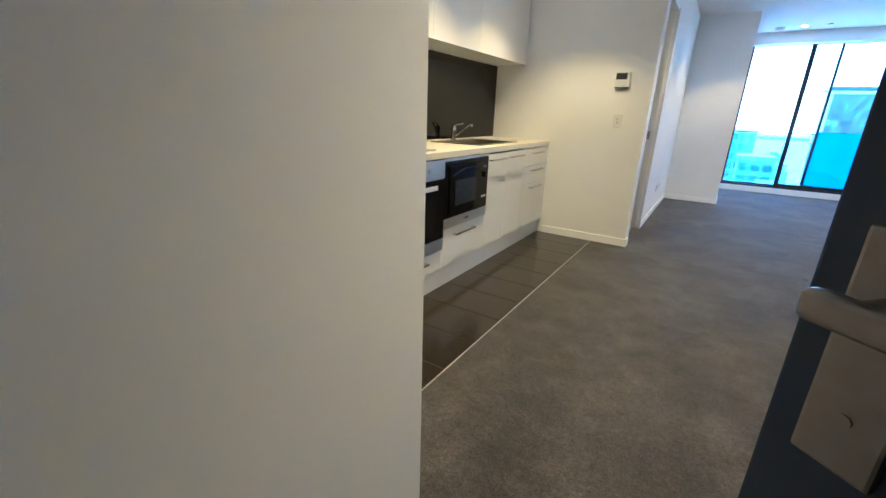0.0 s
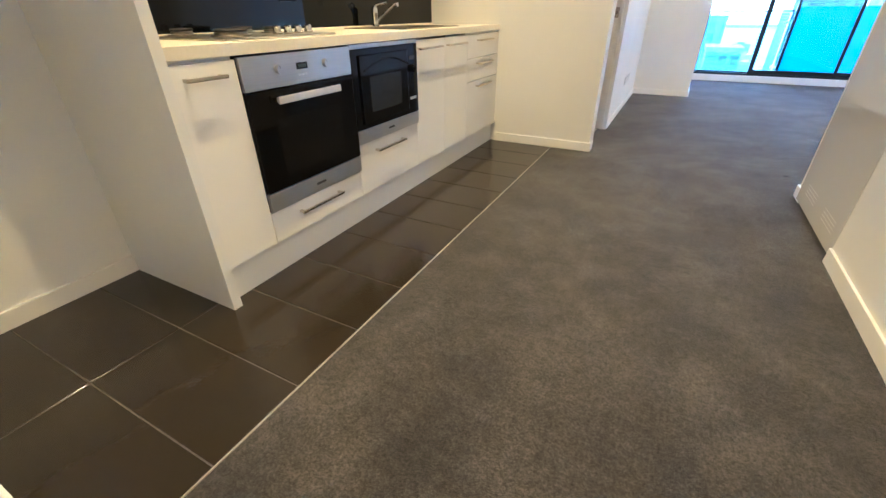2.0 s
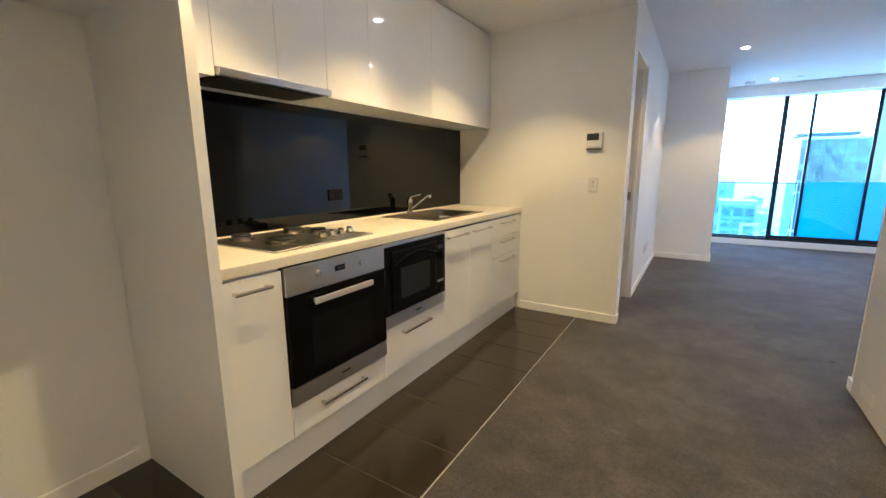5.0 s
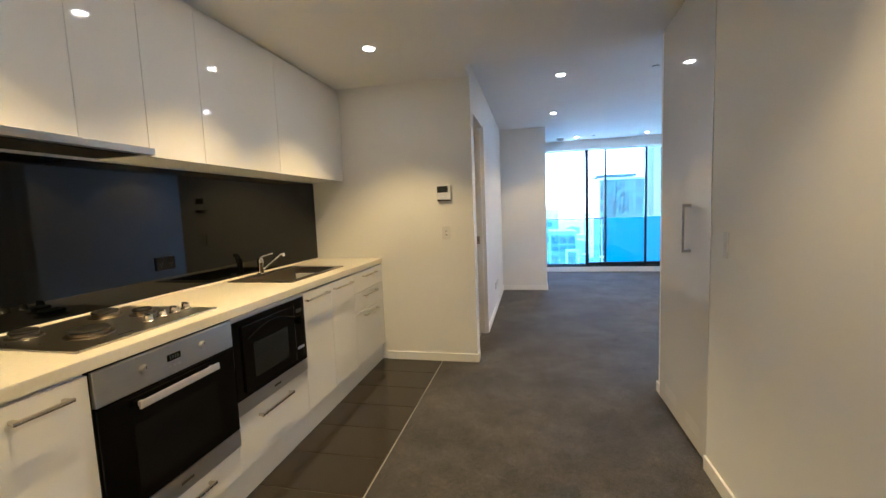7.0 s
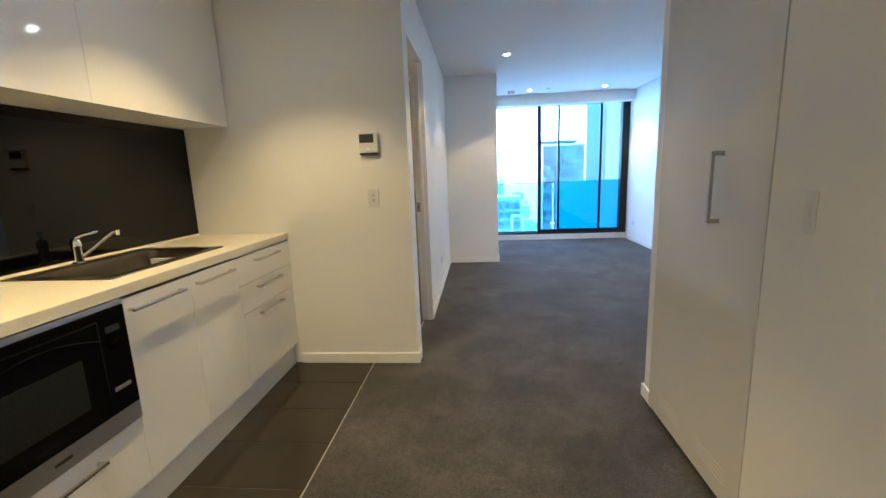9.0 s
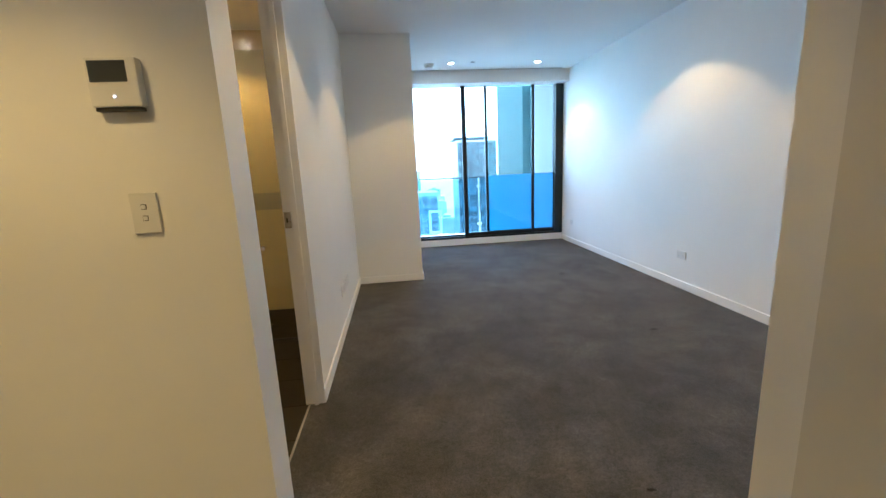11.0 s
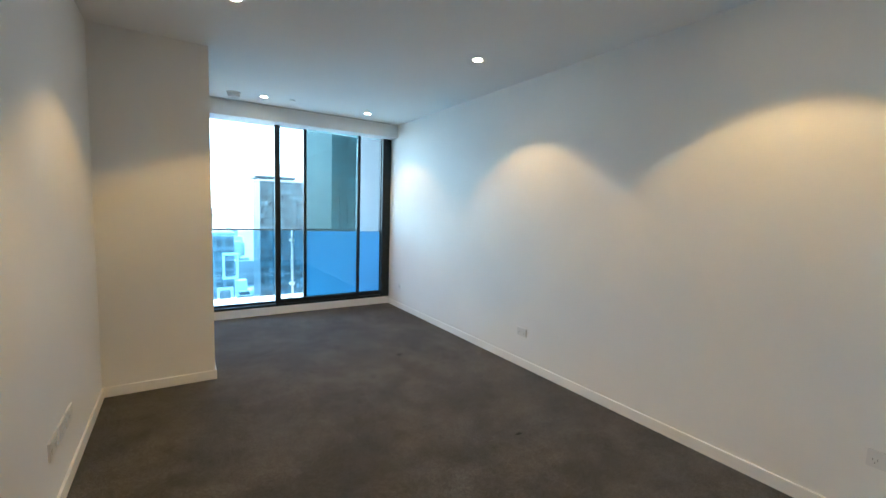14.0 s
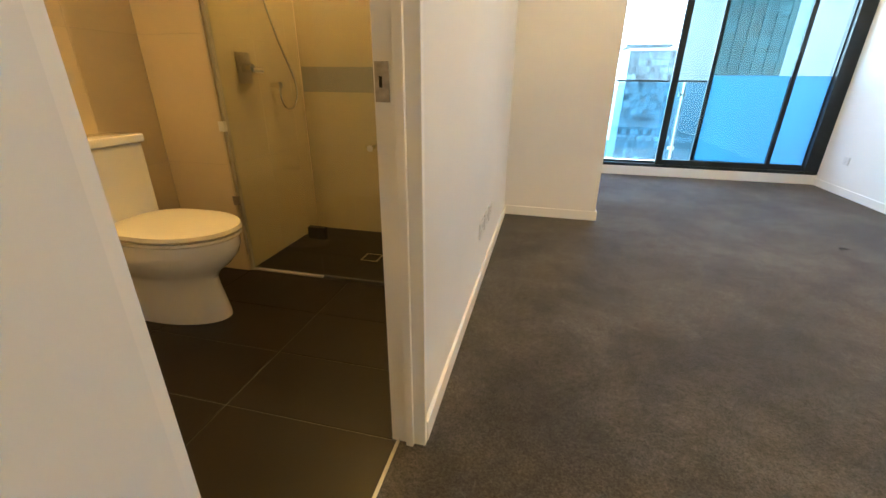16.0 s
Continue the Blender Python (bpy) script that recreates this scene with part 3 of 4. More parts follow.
def sink_and_tap():
    z = Z_TOP
    e = thing("sink", (-1.70, 3.305, z - 0.17), "stainless steel sink set into the worktop", "sink")
    bm = bmesh.new()
    x0, x1, y0, y1 = -1.935, -1.465, 2.955, 3.655
    for a in ((x0, x0 + 0.075, y0, y1), (x1 - 0.045, x1, y0, y1), (x0 + 0.075, x1 - 0.045, y0, y0 + 0.05), (x0 + 0.075, x1 - 0.045, y1 - 0.05, y1)):
        add_box(bm, a[0], a[1], a[2], a[3], z + 0.0005, z + 0.006, 0.0015)
    part("rim", bm, M_SINK, e)

    def ring(ax0, ax1, ay0, ay1, r, zz, n=6):
        pts = []
        for cx, cy, a0 in ((ax1 - r, ay1 - r, 0), (ax0 + r, ay1 - r, 90), (ax0 + r, ay0 + r, 180), (ax1 - r, ay0 + r, 270)):
            for i in range(n + 1):
                a = radians(a0 + 90 * i / n)
                pts.append((cx + r * math.cos(a), cy + r * math.sin(a), zz))
        return pts

    outer = (-1.860, -1.510, 3.005, 3.605)
    rings = [ring(*outer, 0.05, z + 0.004), ring(outer[0] + 0.004, outer[1] - 0.004, outer[2] + 0.004, outer[3] - 0.004, 0.05, z - 0.02), ring(outer[0] + 0.012, outer[1] - 0.012, outer[2] + 0.012, outer[3] - 0.012, 0.05, z - 0.13), ring(outer[0] + 0.04, outer[1] - 0.04, outer[2] + 0.04, outer[3] - 0.04, 0.04, z - 0.155)]
    bm = bmesh.new()
    vs = [[bm.verts.new(p) for p in r] for r in rings]
    n = len(vs[0])
    for a, b in zip(vs, vs[1:]):
        for i in range(n):
            bm.faces.new((a[i], b[i], b[(i + 1) % n], a[(i + 1) % n]))
    bm.faces.new(vs[-1])
    bmesh.ops.recalc_face_normals(bm, faces=bm.faces)
    bmesh.ops.reverse_faces(bm, faces=bm.faces)
    part("bowl", bm, M_SINK, e)
    part("waste", lathe([(0.042, 0.0), (0.040, 0.004), (0.026, 0.003), (0.0, 0.001)], (-1.685, 3.30, z - 0.154)), M_CHROME, e)
    t = thing("mixer_tap", (-1.897, 3.245, z + 0.006), "chrome single-lever kitchen mixer tap behind the sink", "tap")
    bx, by, bz = -1.897, 3.245, z + 0.006
    part("body", lathe([(0.028, 0.0), (0.028, 0.006), (0.019, 0.012), (0.0185, 0.070), (0.021, 0.080), (0.021, 0.100), (0.016, 0.114), (0.0, 0.120)], (bx, by, bz)), M_CHROME, t)
    part("spout", tube([(bx + 0.008, by + 0.012, bz + 0.030), (bx + 0.05, by + 0.045, bz + 0.075), (bx + 0.105, by + 0.088, bz + 0.130), (bx + 0.118, by + 0.098, bz + 0.135)], 0.0085, 14), M_CHROME, t)
    part("nozzle", cyl((bx + 0.119, by + 0.099, bz + 0.141), (bx + 0.119, by + 0.099, bz + 0.117), 0.011, 0.010), M_CHROME, t)
    part("lever", tube([(bx, by, bz + 0.118), (bx + 0.02, by + 0.018, bz + 0.130), (bx + 0.065, by + 0.055, bz + 0.142)], 0.0065, 12), M_CHROME, t)


def upper_units():
    group = "wall cabinets above the worktop"
    seams = [1.411, 1.665, 1.958, 2.252, 2.575, 3.23, 4.178]
    xf, z0, z1 = -1.672, 1.634, 2.408
    for i, (a, b) in enumerate(zip(seams, seams[1:])):
        hooded = i in (1, 2)
        lo = 1.672 if hooded else z0
        e = thing("wall_cabinet", (-1.82, (a + b) / 2, lo), "glossy white wall cabinet above the range hood" if hooded else "glossy white handleless wall cabinet", "cabinet", group)
        part("body", box(X_BACK + 0.001, xf - 0.020, a + 0.0005, b - 0.0005, lo + 0.006, z1), M_PANEL, e)
        part("door", box(xf - 0.018, xf, a + 0.0012, b - 0.0012, lo, z1, 0.0015), M_GLOSS, e)
    solid("scribe_strip", box(X_BACK + 0.001, xf - 0.03, 1.411, 4.186, z1 + 0.001, Z_KIT - 0.001), M_PANEL, (-1.82, 2.8, z1), "recessed white filler strip above the wall cabinets", "filler")
    e = thing("range_hood", (-1.82, 1.96, 1.640), "slim stainless steel slide-out range hood", "range hood")
    part("front_rail", box(-1.671, -1.640, 1.667, 2.250, 1.637, 1.668, 0.003), M_STEEL, e)
    part("filter_tray", box(X_BACK + 0.03, -1.672, 1.667, 2.250, 1.642, 1.670, 0.002), M_NICKEL, e)
    part("filter", box(-1.93, -1.70, 1.72, 2.20, 1.637, 1.6418, 0.001), M_IRON, e, "dark mesh grease filter")
    e = thing("overhead_cabinet", (-1.65, 0.995, 1.82), "glossy white cabinet above the empty fridge space", "cabinet")
    part("body", box(X_BACK + 0.001, -1.376, 0.632, 1.371, 1.822, Z_KIT - 0.002), M_PANEL, e)
    part("door", box(-1.375, -1.356, 0.632, 1.0005, 1.820, 2.42, 0.0015), M_GLOSS, e)
    part("door", box(-1.375, -1.356, 1.0025, 1.371, 1.820, 2.42, 0.0015), M_GLOSS, e)


def kitchen_wall_items():
    e = thing("intercom", (-0.755, Y_NIB, 1.48), "white wall intercom panel with grey screen", "intercom")
    y = Y_NIB
    part("housing", box(-0.812, -0.688, y - 0.030, y, 1.432, 1.555, 0.004), M_PLASTIC, e)
    part("screen", box(-0.805, -0.713, y - 0.0312, y - 0.0302, 1.494, 1.547, 0.0004), M_SCREEN, e)
    part("bottom_lip", box(-0.808, -0.694, y - 0.024, y - 0.001, 1.422, 1.432, 0.002), M_MARK, e)
    part("indicator", cyl((-0.752, y - 0.0305, 1.458), (-0.752, y - 0.0315, 1.458), 0.003, n=12), M_LED, e)
    plate("light_switch", (-0.744, Y_NIB, 1.147), "-y", 0.072, 0.114, "white double light switch plate on the wall", "switch", [(0.0, v, h, h, d, m, n) for v in (0.018, -0.014) for h, d, m, n in ((0.0075, 0.001, M_MARK, "button_surround"), (0.0055, 0.004, M_PLASTIC, "button"))])
    socket((X_BACK + 0.009, 2.56, 1.115), "+x", "black double power socket on the black splashback", 0.115, 0.072, True, M_SOCKET)
    plate("light_switch", (X_R, 2.72, 1.147), "-x", 0.034, 0.114, "narrow white light switch plate on the entry wall", "switch", [rocker(0.0, 0.0)])


def tall_cupboard():
    e = thing("tall_cupboard", (0.95, 3.245, 0.0), "full-height glossy white cupboard with square bar pull", "cupboard")
    part("door", box(X_R - 0.002, X_R + 0.018, 2.889, 3.651, 0.030, 2.425, 0.0015), M_SATIN, e)
    part("body", box(X_R + 0.02, 1.04, 2.889, 3.651, 0.05, 2.395), M_PANEL, e)
    # Near-black filler paints the shade of the gap below the door.
    part("toe_gap_shade", box(X_R + 0.03, 1.04, 2.889, 3.651, 0.001, 0.049), M_DARK, e, "near-black filler that puts shade into the gap under the door")
    bm = box(X_R - 0.046, X_R - 0.034, 3.138, 3.154, 1.068, 1.328, 0.001)
    add_box(bm, X_R - 0.036, X_R - 0.002, 3.138, 3.154, 1.312, 1.328, 0.001)
    add_box(bm, X_R - 0.036, X_R - 0.002, 3.138, 3.154, 1.068, 1.084, 0.001)
    part("handle", bm, M_STEEL, e, "square polished steel pull handle")
    for y0 in (2.97, 3.33):
        for k in range(4):
            part("vent_slot", box(X_R - 0.0023, X_R - 0.0015, y0, y0 + 0.20, 0.105 + 0.018 * k, 0.108 + 0.018 * k), M_GLOSS, e)


def entry_door():
    hinge, free = Vector((0.79, -0.05, 0)), Vector((0.157, 0.488, 0))
    d = free - hinge
    e = thing("entry_door", hinge, "dark navy entry door standing open with steel lever handle", "door")
    e.rotation_euler = (0, 0, math.atan2(d.y, d.x))
    L = d.length

    def local(name, bm, m, parent, label=""):
        ob = new(name, to_mesh(name, bm, m))
        ob.parent = parent
        if label:
            ob["label"] = label
        return ob

    leaf = local("leaf", box(0.0, L, -0.022, 0.022, 0.008, 2.05, 0.002), M_DOORDARK, e)
    s = 1
    pl = local("handle_plate", box(L - 0.078, L - 0.026, s * 0.022, s * 0.030, 0.922, 1.105, 0.003), M_DARKSTEEL, leaf, "tall dark steel handle plate")
    bm = cyl((L - 0.060, s * 0.030, 1.055), (L - 0.060, s * 0.075, 1.055), 0.012)
    add_box(bm, L - 0.205, L - 0.028, s * 0.064, s * 0.084, 1.044, 1.066, 0.008, 3)
    local("lever", bm, M_DARKSTEEL, pl)
    local("plate_screw", cyl((L - 0.052, s * 0.030, 0.965), (L - 0.052, s * 0.0312, 0.965), 0.005, n=12), M_DARKSTEEL, pl)


# ---- bathroom ----
def door_frame():
    e = thing("door_1", (-0.55, 4.68, 0.0), "white painted door frame of the bathroom doorway", "door frame", "", "structure")
    x0, x1 = -0.612, X_LL + 0.002
    part("jamb", box(x0, X_LL, Y_NIB2 - 0.01, Y_NIB2 + 0.001, 0, 2.197), M_TRIM, e)
    j = part("jamb", box(-0.598, x1 + 0.008, 5.034, 5.056, 0, 2.20, 0.002), M_TRIM, e)
    part("door_stop", box(-0.550, -0.528, 5.022, 5.034, 0, 2.17, 0.001), M_TRIM, j)
    part("head", box(x0, x1, Y_NIB2 + 0.001, 5.034, 2.17, 2.197, 0.002), M_TRIM, e)
    part("strike_plate", box(-0.594, -0.562, 5.0305, 5.0335, 0.972, 1.052, 0.0008), M_STRIKE, j, "satin steel strike plate")
    # No hole is cut; a thin near-black box paints its shade.
    part("strike_hole_shade", box(-0.584, -0.577, 5.0295, 5.0303, 1.001, 1.023), M_DARK, j)
    structure("threshold_strip", box(-0.583, -0.573, Y_NIB2 + 0.001, 5.034, 0.0, 0.005, 0.001), M_ALU, "pale metal threshold strip between carpet and tiles", "trim")


def superring(cx, cy, rx, ry, z, n=36, front_pow=2.0):
    out = []
    for i in range(n):
        a = 2 * math.pi * i / n
        c, s = math.cos(a), math.sin(a)
        p = front_pow if c > 0 else 3.2
        out.append((cx + rx * math.copysign(abs(c) ** (2 / p), c), cy + ry * math.copysign(abs(s) ** (2 / p), s), z))
    return out


def toilet():
    cy = 5.505
    e = thing("toilet", (-1.80, cy, 0.0), "white ceramic close-coupled toilet with closed cream lid", "toilet")
    rings = [superring(-1.845 + dx, cy, rx, ry, z) for dx, rx, ry, z in ((0, 0.285, 0.122, 0.0), (0, 0.285, 0.122, 0.02), (0, 0.274, 0.113, 0.08), (0, 0.258, 0.106, 0.15), (0.005, 0.248, 0.108, 0.195), (0.015, 0.262, 0.130, 0.23), (0.030, 0.295, 0.162, 0.265), (0.045, 0.322, 0.184, 0.31), (0.055, 0.332, 0.191, 0.355), (0.060, 0.325, 0.184, 0.395))]
    part("pan", loft(rings), M_CERAMIC, e)
    part("seat", loft([superring(-1.715, cy, 0.262, 0.186, 0.397), superring(-1.715, cy, 0.268, 0.190, 0.404), superring(-1.715, cy, 0.266, 0.188, 0.414)]), M_SEAT, e)
    part("lid", loft([superring(-1.715, cy, 0.262, 0.186, 0.417), superring(-1.715, cy, 0.270, 0.193, 0.426), superring(-1.715, cy, 0.264, 0.188, 0.441), superring(-1.715, cy, 0.20, 0.14, 0.449)]), M_SEAT, e, "closed cream plastic lid")
    part("cistern", box(-2.165, -1.995, cy - 0.175, cy + 0.175, 0.395, 0.745, 0.018, 3), M_CERAMIC, e)
    part("cistern_lid", box(-2.172, -1.985, cy - 0.183, cy + 0.183, 0.746, 0.782, 0.010, 3), M_CERAMIC, e)
    part("flush_button", lathe([(0.026, 0.0), (0.026, 0.005), (0.022, 0.008), (0.0, 0.008)], (-2.08, cy - 0.02, 0.782), 20), M_CHROME, e)
    for s in (-1, 1):
        part("hinge", cyl((-1.985, cy + s * 0.07, 0.397), (-1.985, cy + s * 0.07, 0.428), 0.012, n=12), M_CHROME, e)


def shower():
    yg = 5.975
    e = thing("shower_screen", (-1.2, yg, 0.0), "frameless clear glass shower screen with hinged door", "shower screen")
    p = part("fixed_pane", box(-1.790, -1.345, yg - 0.005, yg + 0.005, 0.012, 2.05, 0.001), M_SHOWER, e)
    p.visible_shadow = False
    d = part("door_pane", box(-1.335, -0.62, yg - 0.005, yg + 0.005, 0.018, 2.05, 0.001), M_SHOWER, e)
    d.visible_shadow = False
    part("floor_channel", box(-1.790, -1.345, yg - 0.010, yg + 0.010, 0.002, 0.012, 0.001), M_ALU, e, "brass-toned floor channel")
    part("door_seal", box(-1.335, -0.62, yg - 0.008, yg + 0.008, 0.002, 0.018, 0.001), M_MARK, e)
    for z in (0.265, 1.75):
        part("hinge", box(-1.395, -1.300, yg - 0.016, yg + 0.016, z - 0.032, z + 0.032, 0.003), M_IRON, e, "dark metal glass hinge")
    bm = cyl((-1.003, yg - 0.035, 0.722), (-1.003, yg + 0.035, 0.722), 0.009, n=14)
    add_cyl(bm, (-1.003, yg - 0.050, 0.722), (-1.003, yg - 0.034, 0.722), 0.015, n=16)
    part("knob", bm, M_CHROME, d)
    part("wall_channel", box(-1.7925, -1.778, yg - 0.012, yg + 0.012, 0.0, 2.05, 0.001), M_ALU, e)
    for z, m in ((0.79, M_PLASTIC), (0.41, M_DARKSTEEL)):
        part("wall_bracket", box(-1.812, -1.775, yg - 0.028, yg - 0.012, z - 0.024, z + 0.024, 0.003), m, e)
    x = -1.792
    m = thing("shower_mixer", (x, 6.18, 1.06), "chrome shower mixer plate with lever on the tiles", "mixer")
    part("plate", box(x, x + 0.010, 6.125, 6.230, 0.985, 1.135, 0.006, 3), M_STRIKE, m)
    part("body", cyl((x + 0.010, 6.178, 1.06), (x + 0.055, 6.178, 1.06), 0.024, 0.022), M_CHROME, m)
    part("lever", box(x + 0.045, x + 0.062, 6.170, 6.260, 1.035, 1.062, 0.005), M_CHROME, m)
    h = thing("hand_shower", (x, 6.34, 1.75), "chrome hand shower with hanging hose on the tiled wall", "shower")
    part("bracket", box(x, x + 0.045, 6.327, 6.357, 1.73, 1.76, 0.004), M_CHROME, h)
    part("handset", tube([(x + 0.05, 6.343, 1.57), (x + 0.055, 6.34, 1.74), (x + 0.07, 6.33, 1.80)], 0.012, 12), M_CHROME, h)
    part("spray_head", cyl((x + 0.066, 6.33, 1.805), (x + 0.10, 6.32, 1.79), 0.030, 0.045), M_CHROME, h)
    bends = [(6.343, 1.60), (6.345, 1.50), (6.375, 1.36), (6.455, 1.19), (6.540, 1.05), (6.575, 0.96), (6.562, 0.885), (6.505, 0.842), (6.445, 0.850), (6.408, 0.900), (6.400, 0.965)]
    pts = []
    for k in range(len(bends) - 1):
        p0, p1, p2, p3 = (Vector(bends[min(max(k + d, 0), len(bends) - 1)]) for d in (-1, 0, 1, 2))
        for f in (0.0, 0.34, 0.67):
            q = 0.5 * (2 * p1 + (p2 - p0) * f + (2 * p0 - 5 * p1 + 4 * p2 - p3) * f * f + (3 * p1 - p0 - 3 * p2 + p3) * f ** 3)
            pts.append((x + 0.045, q.x, q.y))
    pts.append((x + 0.045, 6.400, 0.965))
    part("hose", tube(pts, 0.007, 10), M_CHROME, h)
    part("hose_outlet", cyl((x, 6.400, 0.975), (x + 0.055, 6.400, 0.975), 0.018), M_CHROME, h)
    g = thing("floor_drain", (-1.19, 6.29, 0.0), "square chrome floor drain in the shower", "drain")
    bm = bmesh.new()
    for a in ((-0.055, 0.055, -0.055, -0.043), (-0.055, 0.055, 0.043, 0.055), (-0.055, -0.043, -0.043, 0.043), (0.043, 0.055, -0.043, 0.043)):
        add_box(bm, -1.19 + a[0], -1.19 + a[1], 6.29 + a[2], 6.29 + a[3], 0.001, 0.005)
    part("frame", bm, M_CHROME, g)
    part("tile_insert", box(-1.228, -1.152, 6.252, 6.328, 0.001, 0.004), M_BATHTILE, g)


# ---- window and balcony ----
def window():
    e = thing("window_1", (1.4, Y_WIN, 0.0), "charcoal aluminium sliding window wall, partly slid open", "window", "", "structure")
    y = Y_WIN
    x0, x1 = X_PIL, X_LR
    part("sill", box(x0, x1, 9.275, 9.42, 0.0, 0.100, 0.003), M_TRIM, e, "white painted low sill")
    part("bottom_track", box(x0, x1, y - 0.045, y + 0.085, 0.100, 0.130, 0.002), M_FRAME, e)
    part("head_track", box(x0, x1, y - 0.045, y + 0.085, 2.42, 2.50, 0.002), M_FRAME, e)
    part("jamb", box(x0, x0 + 0.045, y - 0.045, y + 0.085, 0.130, 2.42, 0.002), M_FRAME, e)
    part("jamb", box(2.475, x1, y - 0.045, y + 0.085, 0.130, 2.42, 0.002), M_FRAME, e)

    def sash(name, a, b, yc, left, right, foot):
        s = part(name, add_box(add_box(box(a, a + left, yc - 0.018, yc + 0.018, 0.130, 2.42, 0.002), b - right, b, yc - 0.018, yc + 0.018, 0.130, 2.42, 0.002), a + left, b - right, yc - 0.018, yc + 0.018, 0.130, 0.130 + foot, 0.002), M_FRAME, e)
        return s

    s = sash("fixed_sash", x0 + 0.045, 1.062, y + 0.06, 0.02, 0.02, 0.022)
    g = part("pane", box(x0 + 0.065, 1.042, y + 0.058, y + 0.064, 0.152, 2.42), M_CLEAR, s)
    g.visible_shadow = False
    s = sash("sliding_sash", 1.008, 2.140, y - 0.018, 0.066, 0.040, 0.058)
    g = part("pane", box(1.074, 2.100, y - 0.021, y - 0.015, 0.188, 2.42), M_CLEAR, s)
    g.visible_shadow = False
    s = sash("sliding_sash", 1.372, 2.475, y + 0.025, 0.040, 0.01, 0.058)
    g = part("pane", box(1.412, 2.465, y + 0.022, y + 0.028, 1.068, 2.42), M_CLEAR, s)
    g.visible_shadow = False
    g = part("frosted_pane", box(1.412, 2.465, y + 0.022, y + 0.028, 0.188, 1.066), M_FROST, s, "blue-white frosted glass")
    g.visible_shadow = False


def balcony():
    structure("balcony_floor", box(-1.5, 2.75, 9.42, 10.98, -0.30, -0.10), M_BALCONY, "pale paved balcony floor", "balcony")
    structure("balcony_side_wall", box(2.68, 2.80, 9.5, 10.90, -0.10, 2.76), M_RENDER, "grey rendered balcony side wall", "wall")
    e = thing("balustrade", (1.0, 10.88, -0.10), "blue tinted glass balcony balustrade with steel rail", "balustrade")
    part("handrail", box(-1.5, 2.68, 10.86, 10.91, 0.992, 1.018, 0.004), M_FRAME, e)
    for a, b in ((-1.45, 0.05), (0.07, 1.54), (1.58, 2.66)):
        g = part("pane", box(a, b, 10.880, 10.890, -0.06, 0.985), M_TINT, e)
        g.visible_shadow = False
    for x in (0.06, 1.56):
        p = part("post", box(x - 0.010, x + 0.010, 10.80, 10.855, -0.10, 0.992, 0.002), M_STEEL, e)
        for z in (0.10, 0.83):
            part("glass_clamp", box(x - 0.045, x + 0.045, 10.850, 10.878, z - 0.022, z + 0.022, 0.003), M_STEEL, p)


# ---- small ceiling and wall things ----
def downlights():
    for room, rows, z in (("living", LIVING_LAMPS, Z_LIV), ("kitchen", KITCHEN_LAMPS, Z_KIT), ("entry", ENTRY_LAMPS, Z_KIT), ("bathroom", BATH_LAMPS, Z_BATH)):
        for x, y in rows:
            e = thing("downlight", (x, y, z), "small round white recessed downlight, switched on", "downlight", room + " downlights")
            part("trim_ring", lathe([(0.034, 0.0), (0.046, -0.001), (0.046, -0.004), (0.036, -0.006), (0.034, -0.004)], (x, y, z), 28), M_PLASTIC, e)
            part("lens", lathe([(0.0, -0.0075), (0.028, -0.0072), (0.034, -0.005), (0.034, -0.002)], (x, y, z), 24), M_LENS, e, "glowing warm lens")
            lamp = new("downlight_beam", bpy.data.lights.new("downlight_beam", "SPOT"))
            lamp.data.energy = LAMP_WATTS * CONES[room][1]
            lamp.data.color = {"bathroom": BATH_COLOR, "kitchen": KITCHEN_COLOR}.get(room, LAMP_COLOR)
            lamp.data.spot_size = radians(CONES[room][0])
            lamp.data.spot_blend = 0.25 if room == "living" else 0.62
            lamp.data.shadow_soft_size = 0.012
            lamp.matrix_world = pose(x, y, z - 0.035)


def ceiling_items():
    e = thing("smoke_alarm", (0.50, 8.70, Z_LIV), "round white smoke alarm on the ceiling", "smoke alarm")
    part("base", lathe([(0.070, 0.0), (0.070, -0.014), (0.062, -0.017)], (0.50, 8.70, Z_LIV), 28), M_PLASTIC, e)
    part("vent_gap", lathe([(0.052, -0.016), (0.052, -0.024)], (0.50, 8.70, Z_LIV), 28), M_SLOT, e)
    part("cap", lathe([(0.060, -0.023), (0.060, -0.038), (0.048, -0.050), (0.0, -0.053)], (0.50, 8.70, Z_LIV), 28), M_PLASTIC, e)
    for x, y in ((1.076, 8.63), (1.098, 4.88)):
        e = thing("sprinkler_cover", (x, y, Z_LIV), "flat white sprinkler cover plate on the ceiling", "sprinkler", "ceiling sprinklers")
        part("disc", lathe([(0.040, -0.008), (0.040, -0.011), (0.0, -0.013)], (x, y, Z_LIV), 24), M_PLASTIC, e)
        part("collar", lathe([(0.030, 0.0), (0.030, -0.008)], (x, y, Z_LIV), 24), M_DARK, e)
    e = thing("linear_air_vent", (1.37, 9.045, Z_LIV), "long narrow linear air vent in the ceiling", "vent")
    # Thin near-black box paints the shade inside the slot.
    part("slot", box(0.30, 2.46, 9.030, 9.055, Z_LIV - 0.003, Z_LIV - 0.001), M_DARK, e)
    part("frame", add_box(box(0.29, 2.47, 9.018, 9.030, Z_LIV - 0.005, Z_LIV, 0.001), 0.29, 2.47, 9.055, 9.067, Z_LIV - 0.005, Z_LIV, 0.001), M_PLASTIC, e)


